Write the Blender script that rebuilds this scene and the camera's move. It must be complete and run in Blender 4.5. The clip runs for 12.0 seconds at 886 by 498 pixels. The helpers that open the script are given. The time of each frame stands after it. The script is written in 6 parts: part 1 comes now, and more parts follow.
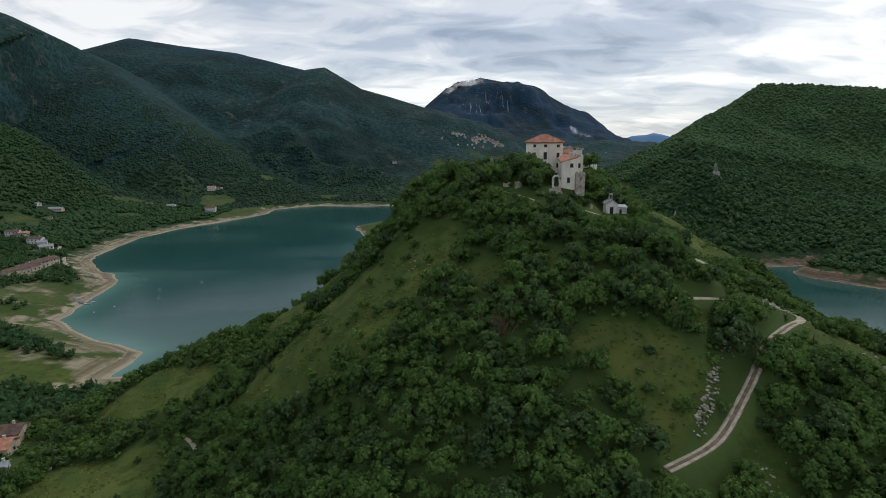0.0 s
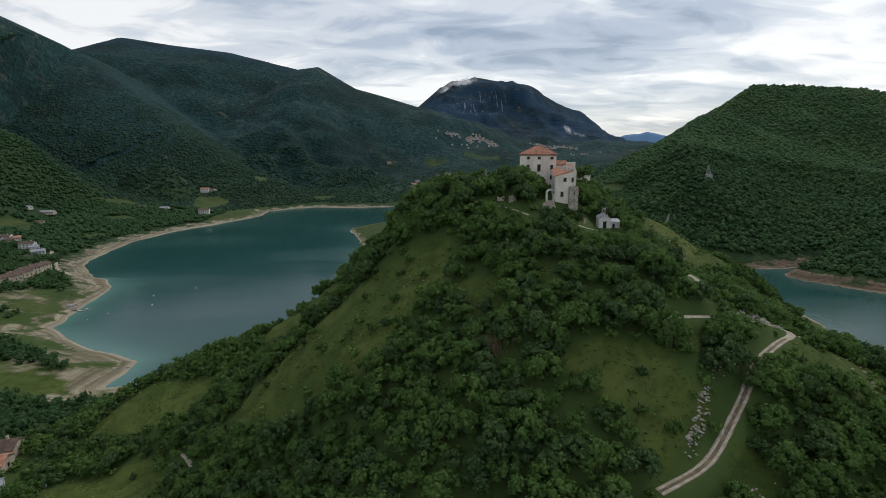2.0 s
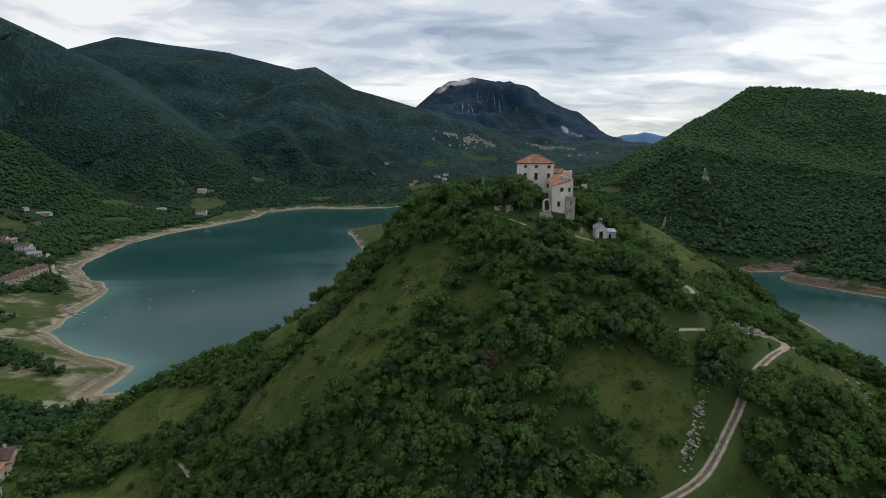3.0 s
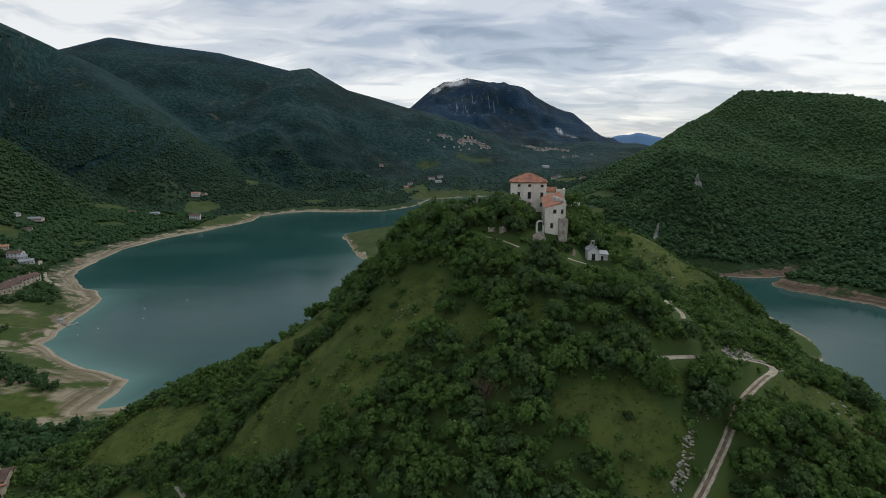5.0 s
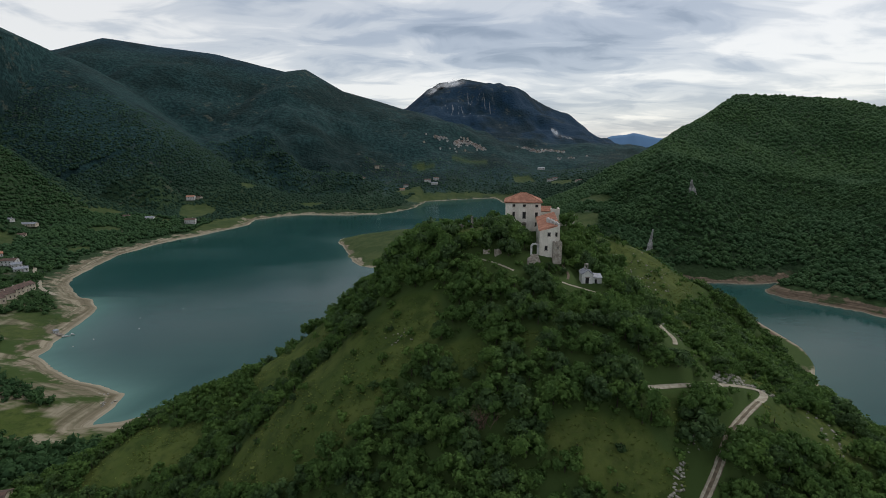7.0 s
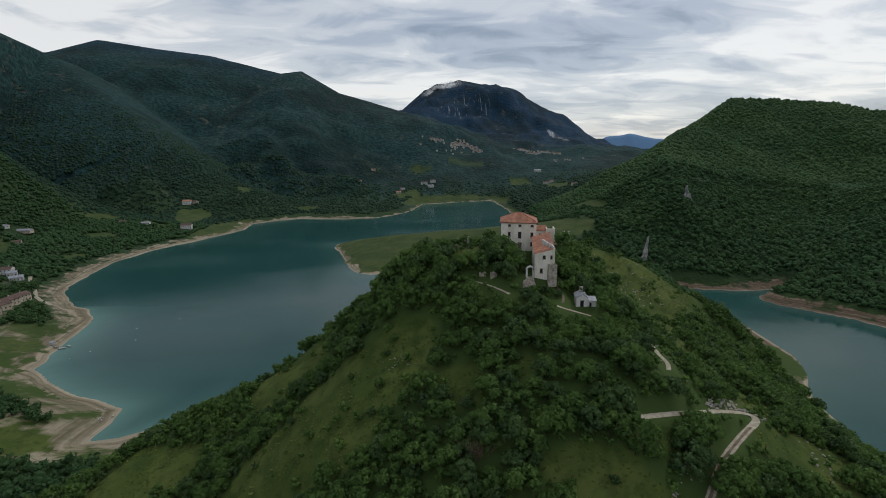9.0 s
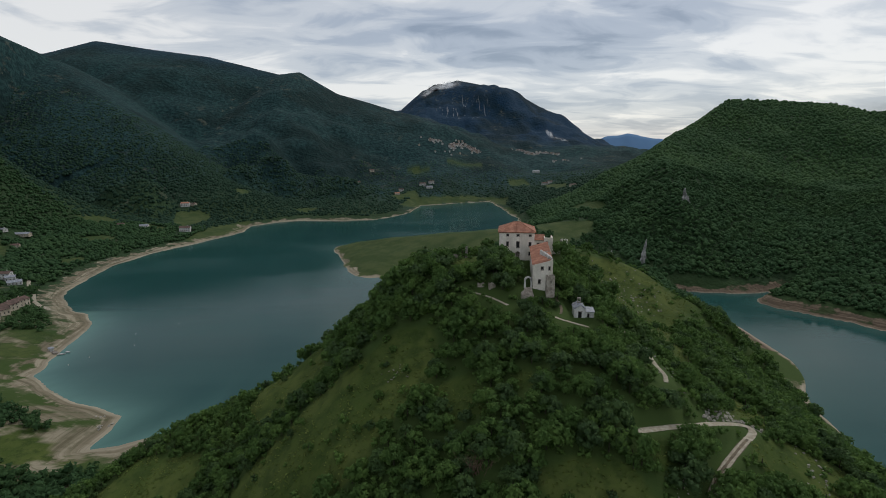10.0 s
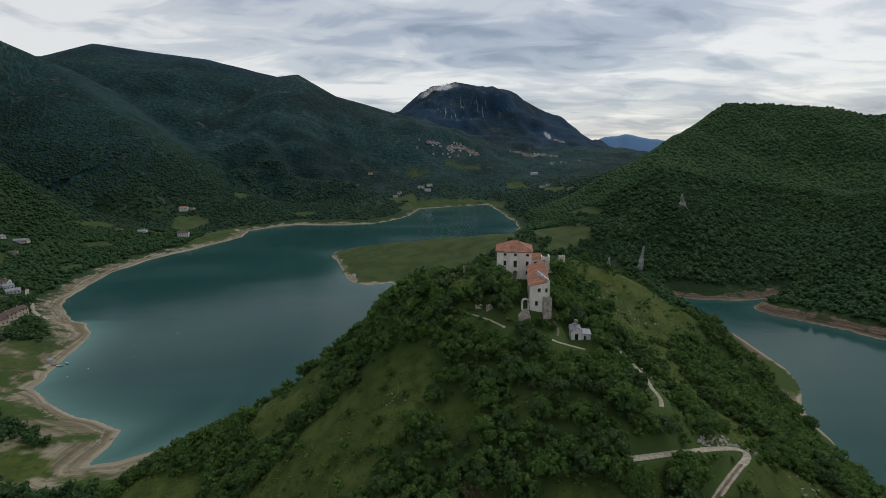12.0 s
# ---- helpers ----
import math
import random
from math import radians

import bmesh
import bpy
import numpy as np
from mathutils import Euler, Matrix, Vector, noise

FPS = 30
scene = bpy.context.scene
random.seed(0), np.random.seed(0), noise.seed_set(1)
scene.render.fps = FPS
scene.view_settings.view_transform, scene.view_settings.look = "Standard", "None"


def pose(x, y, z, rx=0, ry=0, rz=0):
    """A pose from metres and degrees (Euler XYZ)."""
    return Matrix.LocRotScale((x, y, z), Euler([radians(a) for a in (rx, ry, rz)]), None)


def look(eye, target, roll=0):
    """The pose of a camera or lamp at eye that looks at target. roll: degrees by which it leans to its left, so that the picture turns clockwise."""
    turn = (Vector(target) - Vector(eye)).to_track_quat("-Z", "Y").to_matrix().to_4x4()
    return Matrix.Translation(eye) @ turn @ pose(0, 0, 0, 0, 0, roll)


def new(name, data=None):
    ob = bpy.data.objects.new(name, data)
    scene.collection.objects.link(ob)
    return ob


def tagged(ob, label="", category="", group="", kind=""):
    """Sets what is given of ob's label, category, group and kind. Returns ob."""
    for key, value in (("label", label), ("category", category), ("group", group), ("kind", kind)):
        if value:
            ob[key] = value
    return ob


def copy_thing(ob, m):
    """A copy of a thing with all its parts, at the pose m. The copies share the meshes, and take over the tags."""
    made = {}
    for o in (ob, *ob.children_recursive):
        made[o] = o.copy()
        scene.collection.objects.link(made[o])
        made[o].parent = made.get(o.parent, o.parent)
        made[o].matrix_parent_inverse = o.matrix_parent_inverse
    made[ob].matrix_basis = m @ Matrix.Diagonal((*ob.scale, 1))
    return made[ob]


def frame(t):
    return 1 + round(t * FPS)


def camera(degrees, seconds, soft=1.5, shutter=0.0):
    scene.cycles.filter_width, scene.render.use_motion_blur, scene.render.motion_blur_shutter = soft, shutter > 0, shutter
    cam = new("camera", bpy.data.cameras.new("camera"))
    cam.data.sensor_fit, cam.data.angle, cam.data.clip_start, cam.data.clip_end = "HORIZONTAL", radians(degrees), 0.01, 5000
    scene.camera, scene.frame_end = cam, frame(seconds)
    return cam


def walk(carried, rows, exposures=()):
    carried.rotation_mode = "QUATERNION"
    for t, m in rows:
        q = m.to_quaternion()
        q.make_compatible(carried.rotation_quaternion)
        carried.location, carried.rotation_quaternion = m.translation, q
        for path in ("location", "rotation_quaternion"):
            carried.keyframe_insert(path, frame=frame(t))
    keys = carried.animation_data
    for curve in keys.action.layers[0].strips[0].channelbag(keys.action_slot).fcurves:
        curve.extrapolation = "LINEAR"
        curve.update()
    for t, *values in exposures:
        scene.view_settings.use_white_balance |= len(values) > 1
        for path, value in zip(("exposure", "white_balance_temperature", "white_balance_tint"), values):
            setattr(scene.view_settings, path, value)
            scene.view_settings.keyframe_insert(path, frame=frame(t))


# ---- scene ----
# The camera rises straight up beside the hill.
cam = camera(84.0, 12.0, 0.9)
PATH = [
    (0, (0.221, 0.186, 112.957), (0.215, 2.148, 112.569), -0.1),
    (0.5, (0.231, 0.259, 114.058), (0.23, 2.221, 113.668), -0.1),
    (1, (0.251, 0.314, 115.329), (0.256, 2.275, 114.937), -0.1),
    (1.5, (0.28, 0.356, 116.749), (0.289, 2.317, 116.356), -0.2),
    (2, (0.315, 0.387, 118.3), (0.33, 2.348, 117.906), -0.2),
    (2.5, (0.355, 0.412, 119.964), (0.376, 2.373, 119.57), -0.1),
    (3, (0.401, 0.433, 121.726), (0.426, 2.394, 121.33), -0.1),
    (5, (0.608, 0.523, 129.457), (0.654, 2.482, 129.059), -0.1),
    (5.5, (0.664, 0.554, 131.499), (0.714, 2.514, 131.1), -0.1),
    (6, (0.72, 0.592, 133.564), (0.774, 2.551, 133.165), -0.1),
    (6.5, (0.776, 0.635, 135.644), (0.835, 2.594, 135.244), -0.1),
    (7, (0.833, 0.684, 137.731), (0.895, 2.643, 137.33), -0.1),
    (9, (1.071, 0.928, 146.047), (1.146, 2.886, 145.645), -0.2),
    (9.5, (1.136, 0.994, 148.102), (1.213, 2.951, 147.7), -0.3),
    (10, (1.203, 1.058, 150.145), (1.283, 3.015, 149.742), -0.3),
    (10.5, (1.276, 1.118, 152.176), (1.357, 3.075, 151.773), -0.3),
    (11, (1.353, 1.17, 154.198), (1.436, 3.127, 153.795), -0.4),
    (11.5, (1.437, 1.212, 156.212), (1.522, 3.169, 155.81), -0.4),
    (12, (1.53, 1.24, 158.225), (1.616, 3.197, 157.822), -0.4),
]
walk(cam, [(t, look(eye, target, roll)) for t, eye, target, roll in PATH],
     exposures=[(0, 0.05), (3, 0.0), (6, -0.1), (9, -0.2), (12, -0.26)])

# ---- sky and sun ----
SUN_ELEVATION, SUN_AZIMUTH = radians(48), radians(38)   # azimuth clockwise from +y


def node(tree, kind, **values):
    n = tree.nodes.new(kind)
    for key, value in values.items():
        if key in n.inputs:
            n.inputs[key].default_value = value
    return n


world = bpy.data.worlds.new("overcast_sky")
scene.world = world
world.use_nodes = True
wt = world.node_tree
wt.nodes.clear()
w_out = wt.nodes.new("ShaderNodeOutputWorld")
w_bg = wt.nodes.new("ShaderNodeBackground")
w_sky = wt.nodes.new("ShaderNodeTexSky")
w_sky.sky_type = "NISHITA"
w_sky.sun_disc = False
w_sky.sun_elevation, w_sky.sun_rotation = SUN_ELEVATION, SUN_AZIMUTH
w_dim = wt.nodes.new("ShaderNodeVectorMath")
w_dim.operation = "SCALE"
w_dim.inputs["Scale"].default_value = 0.03
wt.links.new(w_sky.outputs[0], w_dim.inputs[0])
# A sheet of cloud: the sky's direction laid on a level plane, so that the streaks close up towards the horizon.
w_co = wt.nodes.new("ShaderNodeTexCoord")
w_xyz = wt.nodes.new("ShaderNodeSeparateXYZ")
wt.links.new(w_co.outputs["Generated"], w_xyz.inputs[0])
w_up = wt.nodes.new("ShaderNodeMath")
w_up.operation = "MAXIMUM"
w_up.inputs[1].default_value = 0.0
wt.links.new(w_xyz.outputs[2], w_up.inputs[0])
w_lift = wt.nodes.new("ShaderNodeMath")
w_lift.operation = "ADD"
w_lift.inputs[1].default_value = 0.16
wt.links.new(w_up.outputs[0], w_lift.inputs[0])
w_flat = wt.nodes.new("ShaderNodeCombineXYZ")
for i in (0, 1):
    d = wt.nodes.new("ShaderNodeMath")
    d.operation = "DIVIDE"
    wt.links.new(w_xyz.outputs[i], d.inputs[0])
    wt.links.new(w_lift.outputs[0], d.inputs[1])
    wt.links.new(d.outputs[0], w_flat.inputs[i])


def math_node(t, op, a, b=None, c=None, clamp=False):
    n = t.nodes.new("ShaderNodeMath")
    n.operation, n.use_clamp = op, clamp
    for i, v in enumerate((a, b, c)):
        if v is None:
            continue
        if isinstance(v, (int, float)):
            n.inputs[i].default_value = v
        else:
            t.links.new(v, n.inputs[i])
    return n.outputs[0]


def cloud_noise(scale, detail, rough, offset, stretch):
    m = wt.nodes.new("ShaderNodeMapping")
    m.inputs["Location"].default_value = offset
    m.inputs["Scale"].default_value = stretch
    n = wt.nodes.new("ShaderNodeTexNoise")
    n.inputs["Scale"].default_value, n.inputs["Detail"].default_value = scale, detail
    n.inputs["Roughness"].default_value = rough
    n.inputs["Distortion"].default_value = 0.7
    wt.links.new(w_flat.outputs[0], m.inputs[0])
    wt.links.new(m.outputs[0], n.inputs["Vector"])
    return n


def ramp_of(tree, stops):
    r = tree.nodes.new("ShaderNodeValToRGB")
    r.color_ramp.interpolation = "EASE"
    while len(r.color_ramp.elements) < len(stops):
        r.color_ramp.elements.new(0.5)
    for e, (p, c) in zip(r.color_ramp.elements, stops):
        e.position, e.color = p, (*c, 1)
    return r


w_big = cloud_noise(0.9, 3.0, 0.5, (5.3, 2.1, 0.0), (0.8, 1.15, 1.0))
w_fine = cloud_noise(2.6, 5.0, 0.55, (1.0, 4.0, 0.0), (0.75, 1.2, 1.0))
w_mix = wt.nodes.new("ShaderNodeMath")
w_mix.operation = "MULTIPLY_ADD"
w_mix.inputs[1].default_value = 0.50
wt.links.new(w_fine.outputs["Fac"], w_mix.inputs[0])
w_half = wt.nodes.new("ShaderNodeMath")
w_half.operation = "MULTIPLY"
w_half.inputs[1].default_value = 0.56
wt.links.new(w_big.outputs["Fac"], w_half.inputs[0])
wt.links.new(w_half.outputs[0], w_mix.inputs[2])
w_ramp = ramp_of(wt, [(0.36, (0.26, 0.31, 0.39)), (0.46, (0.43, 0.48, 0.56)), (0.55, (0.64, 0.67, 0.71)), (0.66, (0.95, 0.94, 0.92))])
# The cloud is thinner towards the hidden sun.
w_sun = wt.nodes.new("ShaderNodeVectorMath")
w_sun.operation = "DOT_PRODUCT"
w_sun.inputs[1].default_value = (math.sin(SUN_AZIMUTH) * math.cos(SUN_ELEVATION), math.cos(SUN_AZIMUTH) * math.cos(SUN_ELEVATION), math.sin(SUN_ELEVATION))
wt.links.new(w_co.outputs["Generated"], w_sun.inputs[0])
w_glow = wt.nodes.new("ShaderNodeMapRange")
w_glow.interpolation_type = "SMOOTHSTEP"
w_glow.inputs["From Min"].default_value, w_glow.inputs["From Max"].default_value = 0.55, 1.0
w_glow.inputs["To Min"].default_value, w_glow.inputs["To Max"].default_value = 0.0, 0.03
wt.links.new(w_sun.outputs["Value"], w_glow.inputs["Value"])
w_thin = wt.nodes.new("ShaderNodeMath")
w_thin.operation = "ADD"
wt.links.new(w_mix.outputs[0], w_thin.inputs[0])
wt.links.new(w_glow.outputs["Result"], w_thin.inputs[1])
# Thick banks and thin gaps in the cloud, placed to fit the camera's view: side (x over y), height, their half-widths,
# and how much thinner.
w_side = wt.nodes.new("ShaderNodeMath")
w_side.operation = "DIVIDE"
w_ahead = wt.nodes.new("ShaderNodeMath")
w_ahead.operation = "MAXIMUM"
w_ahead.inputs[1].default_value = 0.05
wt.links.new(w_xyz.outputs[1], w_ahead.inputs[0])
wt.links.new(w_xyz.outputs[0], w_side.inputs[0])
wt.links.new(w_ahead.outputs[0], w_side.inputs[1])
w_field = w_thin.outputs[0]
for side, high, wide, tall, thin in ((0.74, 0.235, 0.15, 0.07, 0.17), (0.95, 0.12, 0.25, 0.03, 0.05), (0.34, 0.185, 0.28, 0.036, -0.11), (-0.07, 0.105, 0.10, 0.02, 0.10),
                                     (0.45, 0.035, 0.12, 0.022, 0.05), (-0.75, 0.17, 0.14, 0.03, 0.06), (0.25, 0.07, 0.2, 0.03, -0.06), (-0.3, 0.19, 0.35, 0.07, 0.06), (0.2, 0.13, 0.15, 0.04, -0.05), (-0.35, 0.12, 0.4, 0.03, 0.03)):
    terms = []
    for source, mid_at, width in ((w_side.outputs[0], side, wide), (w_xyz.outputs[2], high, tall)):
        gap = math_node(wt, "MULTIPLY", math_node(wt, "SUBTRACT", source, mid_at), 1 / width)
        terms.append(math_node(wt, "MULTIPLY", gap, gap))
    lobe = math_node(wt, "EXPONENT", math_node(wt, "MULTIPLY", math_node(wt, "ADD", *terms), -0.5))
    w_field = math_node(wt, "ADD", w_field, math_node(wt, "MULTIPLY", lobe, thin))
wt.links.new(w_field, w_ramp.inputs[0])
w_sum = wt.nodes.new("ShaderNodeVectorMath")
w_sum.operation = "ADD"
wt.links.new(w_ramp.outputs[0], w_sum.inputs[0])
wt.links.new(w_dim.outputs[0], w_sum.inputs[1])
wt.links.new(w_sum.outputs[0], w_bg.inputs["Color"])
w_bg.inputs["Strength"].default_value = 0.85
wt.links.new(w_bg.outputs[0], w_out.inputs[0])

sun = new("sun", bpy.data.lights.new("sun", "SUN"))
sun.data.energy, sun.data.angle, sun.data.color = 1.2, radians(30), (1.0, 0.96, 0.9)
sun_from = Vector((math.sin(SUN_AZIMUTH) * math.cos(SUN_ELEVATION), math.cos(SUN_AZIMUTH) * math.cos(SUN_ELEVATION), math.sin(SUN_ELEVATION)))
sun.matrix_world = look((0, 0, 600), Vector((0, 0, 600)) - sun_from)

# ---- the lie of the land ----
# The castle hill: broad mounds (centre x, y, height, half-widths along and across, turn).
MOUNDS = [
    (72.5, 226.7, 51.8, 31.0, 39.0, -0.14),
    (18, 90, 20.5, 31.7, 32.0, -0.00),
    (53, 125, 37.5, 34.3, 31.8, 0.01),
    (8, 187, 61.9, 38.5, 30.9, -0.77),
    (94, 336, 30.4, 88.0, 111.5, -0.62),
    (22, -4, 46.9, 122.6, 71.6, -0.12),
    (98, 319, 22.7, 69.7, 25.7, -0.12),
    (102, 132, 42.8, 102.4, 41.4, -0.93),
    (-25, 238, 38.1, 40.0, 123.6, -4.22),
    (-30, 139, 44.5, 40.8, 30.9, -0.80),
    (141, 217, 37.0, 29.6, 66.8, 0.05),
    (167, 247, 15.0, 57.0, 21.0, -1.05),
    (121, 339, 12.6, 12.2, 59.9, -1.01),
    (143, 254, 1.1, 50.8, 45.6, 1.83),
    (166, 233, -8.0, 56.9, 38.0, 0.03),
    (190, 273, 21.0, 12.0, 28.8, 0.57),
    (149, 349, 1.2, 45.0, 25.9, 0.85),
    (-114, 194, 4.0, 19.4, 34.8, 0.01),
    (-54, 180, -5.8, 32.0, 17.2, 0.46),
    (-142, 209, -16.6, 14.0, 90.0, -0.72),
]
# The two arms of the lake, as plan outlines at water level.
WEST_LAKE = [(-144, 240), (-157, 232), (-173, 232), (-172, 251), (-175, 265), (-201, 278), (-227, 291), (-253, 309), (-267, 321), (-268, 336), (-276, 362),
             (-284, 413), (-288, 423), (-312, 449), (-334, 466), (-366, 502), (-384, 533), (-396, 590), (-408, 660), (-395, 725), (-376, 774), (-341, 866),
             (-327, 909), (-335, 970), (-308, 1020), (-265, 1050), (-171, 1035), (-101, 1045), (-40, 1130), (1, 1305), (87, 1347), (190, 1390),
             (200, 1260), (203, 1050), (194, 973), (176, 882), (115, 830), (35, 824), (-43, 812), (-116, 792)]
SPIT = [(-134, 754), (-136, 722), (-118, 677), (-104, 637), (-95, 602), (-81, 575), (-63, 561), (-37, 571), (10, 500), (-10, 340), (-80, 280)]
EAST_LAKE = [(271, 499), (300, 486), (329, 483), (367, 484), (391, 495), (345, 464), (332, 450), (335, 436), (353, 413), (373, 393), (386, 370), (430, 320),
             (520, 240), (640, 100), (640, -300), (300, -300), (195, 60), (205, 150), (213, 205), (226, 245), (244, 285), (258, 320), (262, 380), (262, 460)]
# Crests of the mountains round the lake: plan and height above the water.
CRESTS = [
    [(-2400, 1000, 620), (-1263, 1500, 504), (-1220, 1560, 476), (-1149, 1650, 430), (-689, 1350, 172), (-465, 1150, 74)],
    [(-2600, 2100, 560), (-1532, 2200, 535), (-1352, 2250, 595), (-1137, 2250, 562), (-895, 2250, 532), (-592, 2200, 454), (-495, 2150, 457), (-346, 2150, 371),
     (-228, 2150, 339), (-86, 2150, 297)],
    [(-1500, 800, 420), (-773, 880, 159), (-734, 900, 139), (-694, 920, 99), (-636, 950, 53), (-597, 970, 29)],
    [(-700, 3200, 200), (-120, 3000, 370), (13, 3000, 481), (210, 3000, 538), (375, 3000, 508), (490, 3000, 497), (709, 3000, 387), (1060, 3050, 206), (1407, 3150, 60)],
    [(1150, 3600, 170), (1290, 3600, 215), (1380, 3600, 150), (1469, 3600, 85), (1603, 3600, 20), (1750, 3600, 0)],
    [(262, 712, 56), (307, 740, 94), (393, 820, 139), (515, 930, 191), (623, 1010, 241), (681, 1010, 240), (755, 1000, 236), (819, 980, 230),
     (871, 950, 213), (1400, 800, 250)],
    [(393, 820, 139), (345, 660, 104), (318, 592, 82), (282, 560, 40)],
    [(368, 446, 9), (430, 490, 30), (520, 540, 60), (650, 600, 110)],
]


# The farm track that climbs the hill by a hairpin, and the footpaths above it: plan of the middle line.
TRACK = [(41, 81), (45.5, 83), (51.5, 85.6), (55, 88), (58.5, 91.3), (62.1, 94.8), (66.4, 98.8), (70.6, 103.4), (75, 108.3), (80.3, 112.5), (85.6, 117), (93.5, 124),
         (97.3, 127.3), (97.6, 129.6), (95, 129.8), (91.1, 127.7), (82.2, 123), (74, 119), (66.2, 116.4), (60.7, 114.6), (55, 113.4)]
UPPER_PATH = [(72.5, 133), (75.6, 139), (75, 144), (78.8, 158), (77.2, 168), (72.9, 175), (66.4, 176)]
CHAPEL_PATH = [(45, 156), (49, 154.3), (56, 154.5)]
CASTLE_PATH = [(17, 169), (21, 167.5), (25, 165), (30, 161)]
DIRT_STRIP = [(48.2, 172), (48.8, 167), (49.4, 162), (47.5, 158.5)]
FIELD_PATH = [(-82, 142), (-77, 136.5), (-73, 131)]


def lattice(ix, iy, seed):
    h = (ix * 374761393 + iy * 668265263 + seed * 974711) & 0x7FFFFFFF
    h = ((h ^ (h >> 13)) * 1274126177) & 0x7FFFFFFF
    return ((h ^ (h >> 16)) & 0xFFFF) / 32767.5 - 1.0


def value_noise(x, y, size, seed=0):
    x, y = x / size, y / size
    ix, iy = np.floor(x).astype(np.int64), np.floor(y).astype(np.int64)
    u, v = x - ix, y - iy
    u, v = u * u * (3 - 2 * u), v * v * (3 - 2 * v)
    a = lattice(ix, iy, seed) * (1 - u) + lattice(ix + 1, iy, seed) * u
    b = lattice(ix, iy + 1, seed) * (1 - u) + lattice(ix + 1, iy + 1, seed) * u
    return a * (1 - v) + b * v


def fractal(x, y, size, octaves=4, seed=0):
    total, amp = 0.0, 1.0
    for k in range(octaves):
        total = total + amp * value_noise(x + 17.3 * k, y - 9.1 * k, size / 2 ** k, seed + k)
        amp *= 0.5
    return total


def segment_distance(x, y, a, b):
    dx, dy = b[0] - a[0], b[1] - a[1]
    s = np.clip(((x - a[0]) * dx + (y - a[1]) * dy) / (dx * dx + dy * dy), 0, 1)
    return np.hypot(x - a[0] - s * dx, y - a[1] - s * dy), s


def inside(x, y, outline):
    odd = np.zeros(np.shape(x), bool)
    for a, b in zip(outline, outline[1:] + outline[:1]):
        if a[1] != b[1]:
            odd ^= ((a[1] > y) != (b[1] > y)) & (x < (b[0] - a[0]) * (y - a[1]) / (b[1] - a[1]) + a[0])
    return odd


def shore_distance(x, y):
    """Metres from the water's edge, positive on land."""
    wobble = 5 * value_noise(x, y, 42, 5) + 2.5 * value_noise(x, y, 15, 6)
    best = np.full(np.shape(x), 1e9)
    for outline in (WEST_LAKE + SPIT, EAST_LAKE):
        d = np.full(np.shape(x), 1e9)
        for a, b in zip(outline, outline[1:] + outline[:1]):
            d = np.minimum(d, segment_distance(x, y, a, b)[0])
        best = np.minimum(best, np.where(inside(x, y, outline), -d, d))
    return best + wobble * np.clip(np.hypot(x, y) / 700, 0.15, 1)


def hill_height(x, y):
    z = np.full(np.shape(x), -8.0)
    for cx, cy, a, sx, sy, r in MOUNDS:
        c, s = math.cos(r), math.sin(r)
        u, v = (x - cx) * c + (y - cy) * s, -(x - cx) * s + (y - cy) * c
        z = z + a * np.exp(-0.5 * ((u / sx) ** 2 + (v / sy) ** 2))
    return z


def centre_line(points):
    """The line with its heights: those of the hill, evened along the way."""
    p = np.array(points, float)
    fine = []
    for a, b in zip(p, p[1:]):
        n = max(2, int(np.hypot(*(b - a)) / 2))
        fine += [a + (b - a) * k / n for k in range(n)]
    fine = np.array(fine + [p[-1]])
    for _ in range(3):
        fine[1:-1] = (fine[:-2] + 2 * fine[1:-1] + fine[2:]) / 4
    z = hill_height(fine[:, 0], fine[:, 1])
    for _ in range(6):
        z[1:-1] = (z[:-2] + 2 * z[1:-1] + z[2:]) / 4
    return np.column_stack([fine, z])


WAYS = [(centre_line(TRACK), 1.25), (centre_line(UPPER_PATH), 0.8), (centre_line(CHAPEL_PATH), 1.0), (centre_line(CASTLE_PATH), 0.9),
        (centre_line(DIRT_STRIP), 0.6), (centre_line(FIELD_PATH), 0.9)]
# Levelled plots: centre x, y, height, half sizes.
PLOTS = [(39, 203, 105.4, 9, 8), (43, 181, 101.5, 5, 11), (55, 161, 93.2, 5.5, 4.5), (52, 203, 106.5, 6, 5)]


def way_distance(x, y, widen=0.0):
    """Metres beyond the edge of the nearest track or path."""
    d = np.full(np.shape(x), 1e9)
    for line, half in WAYS:
        for a, b in zip(line, line[1:]):
            d = np.minimum(d, segment_distance(x, y, a, b)[0] - half)
    return d - widen


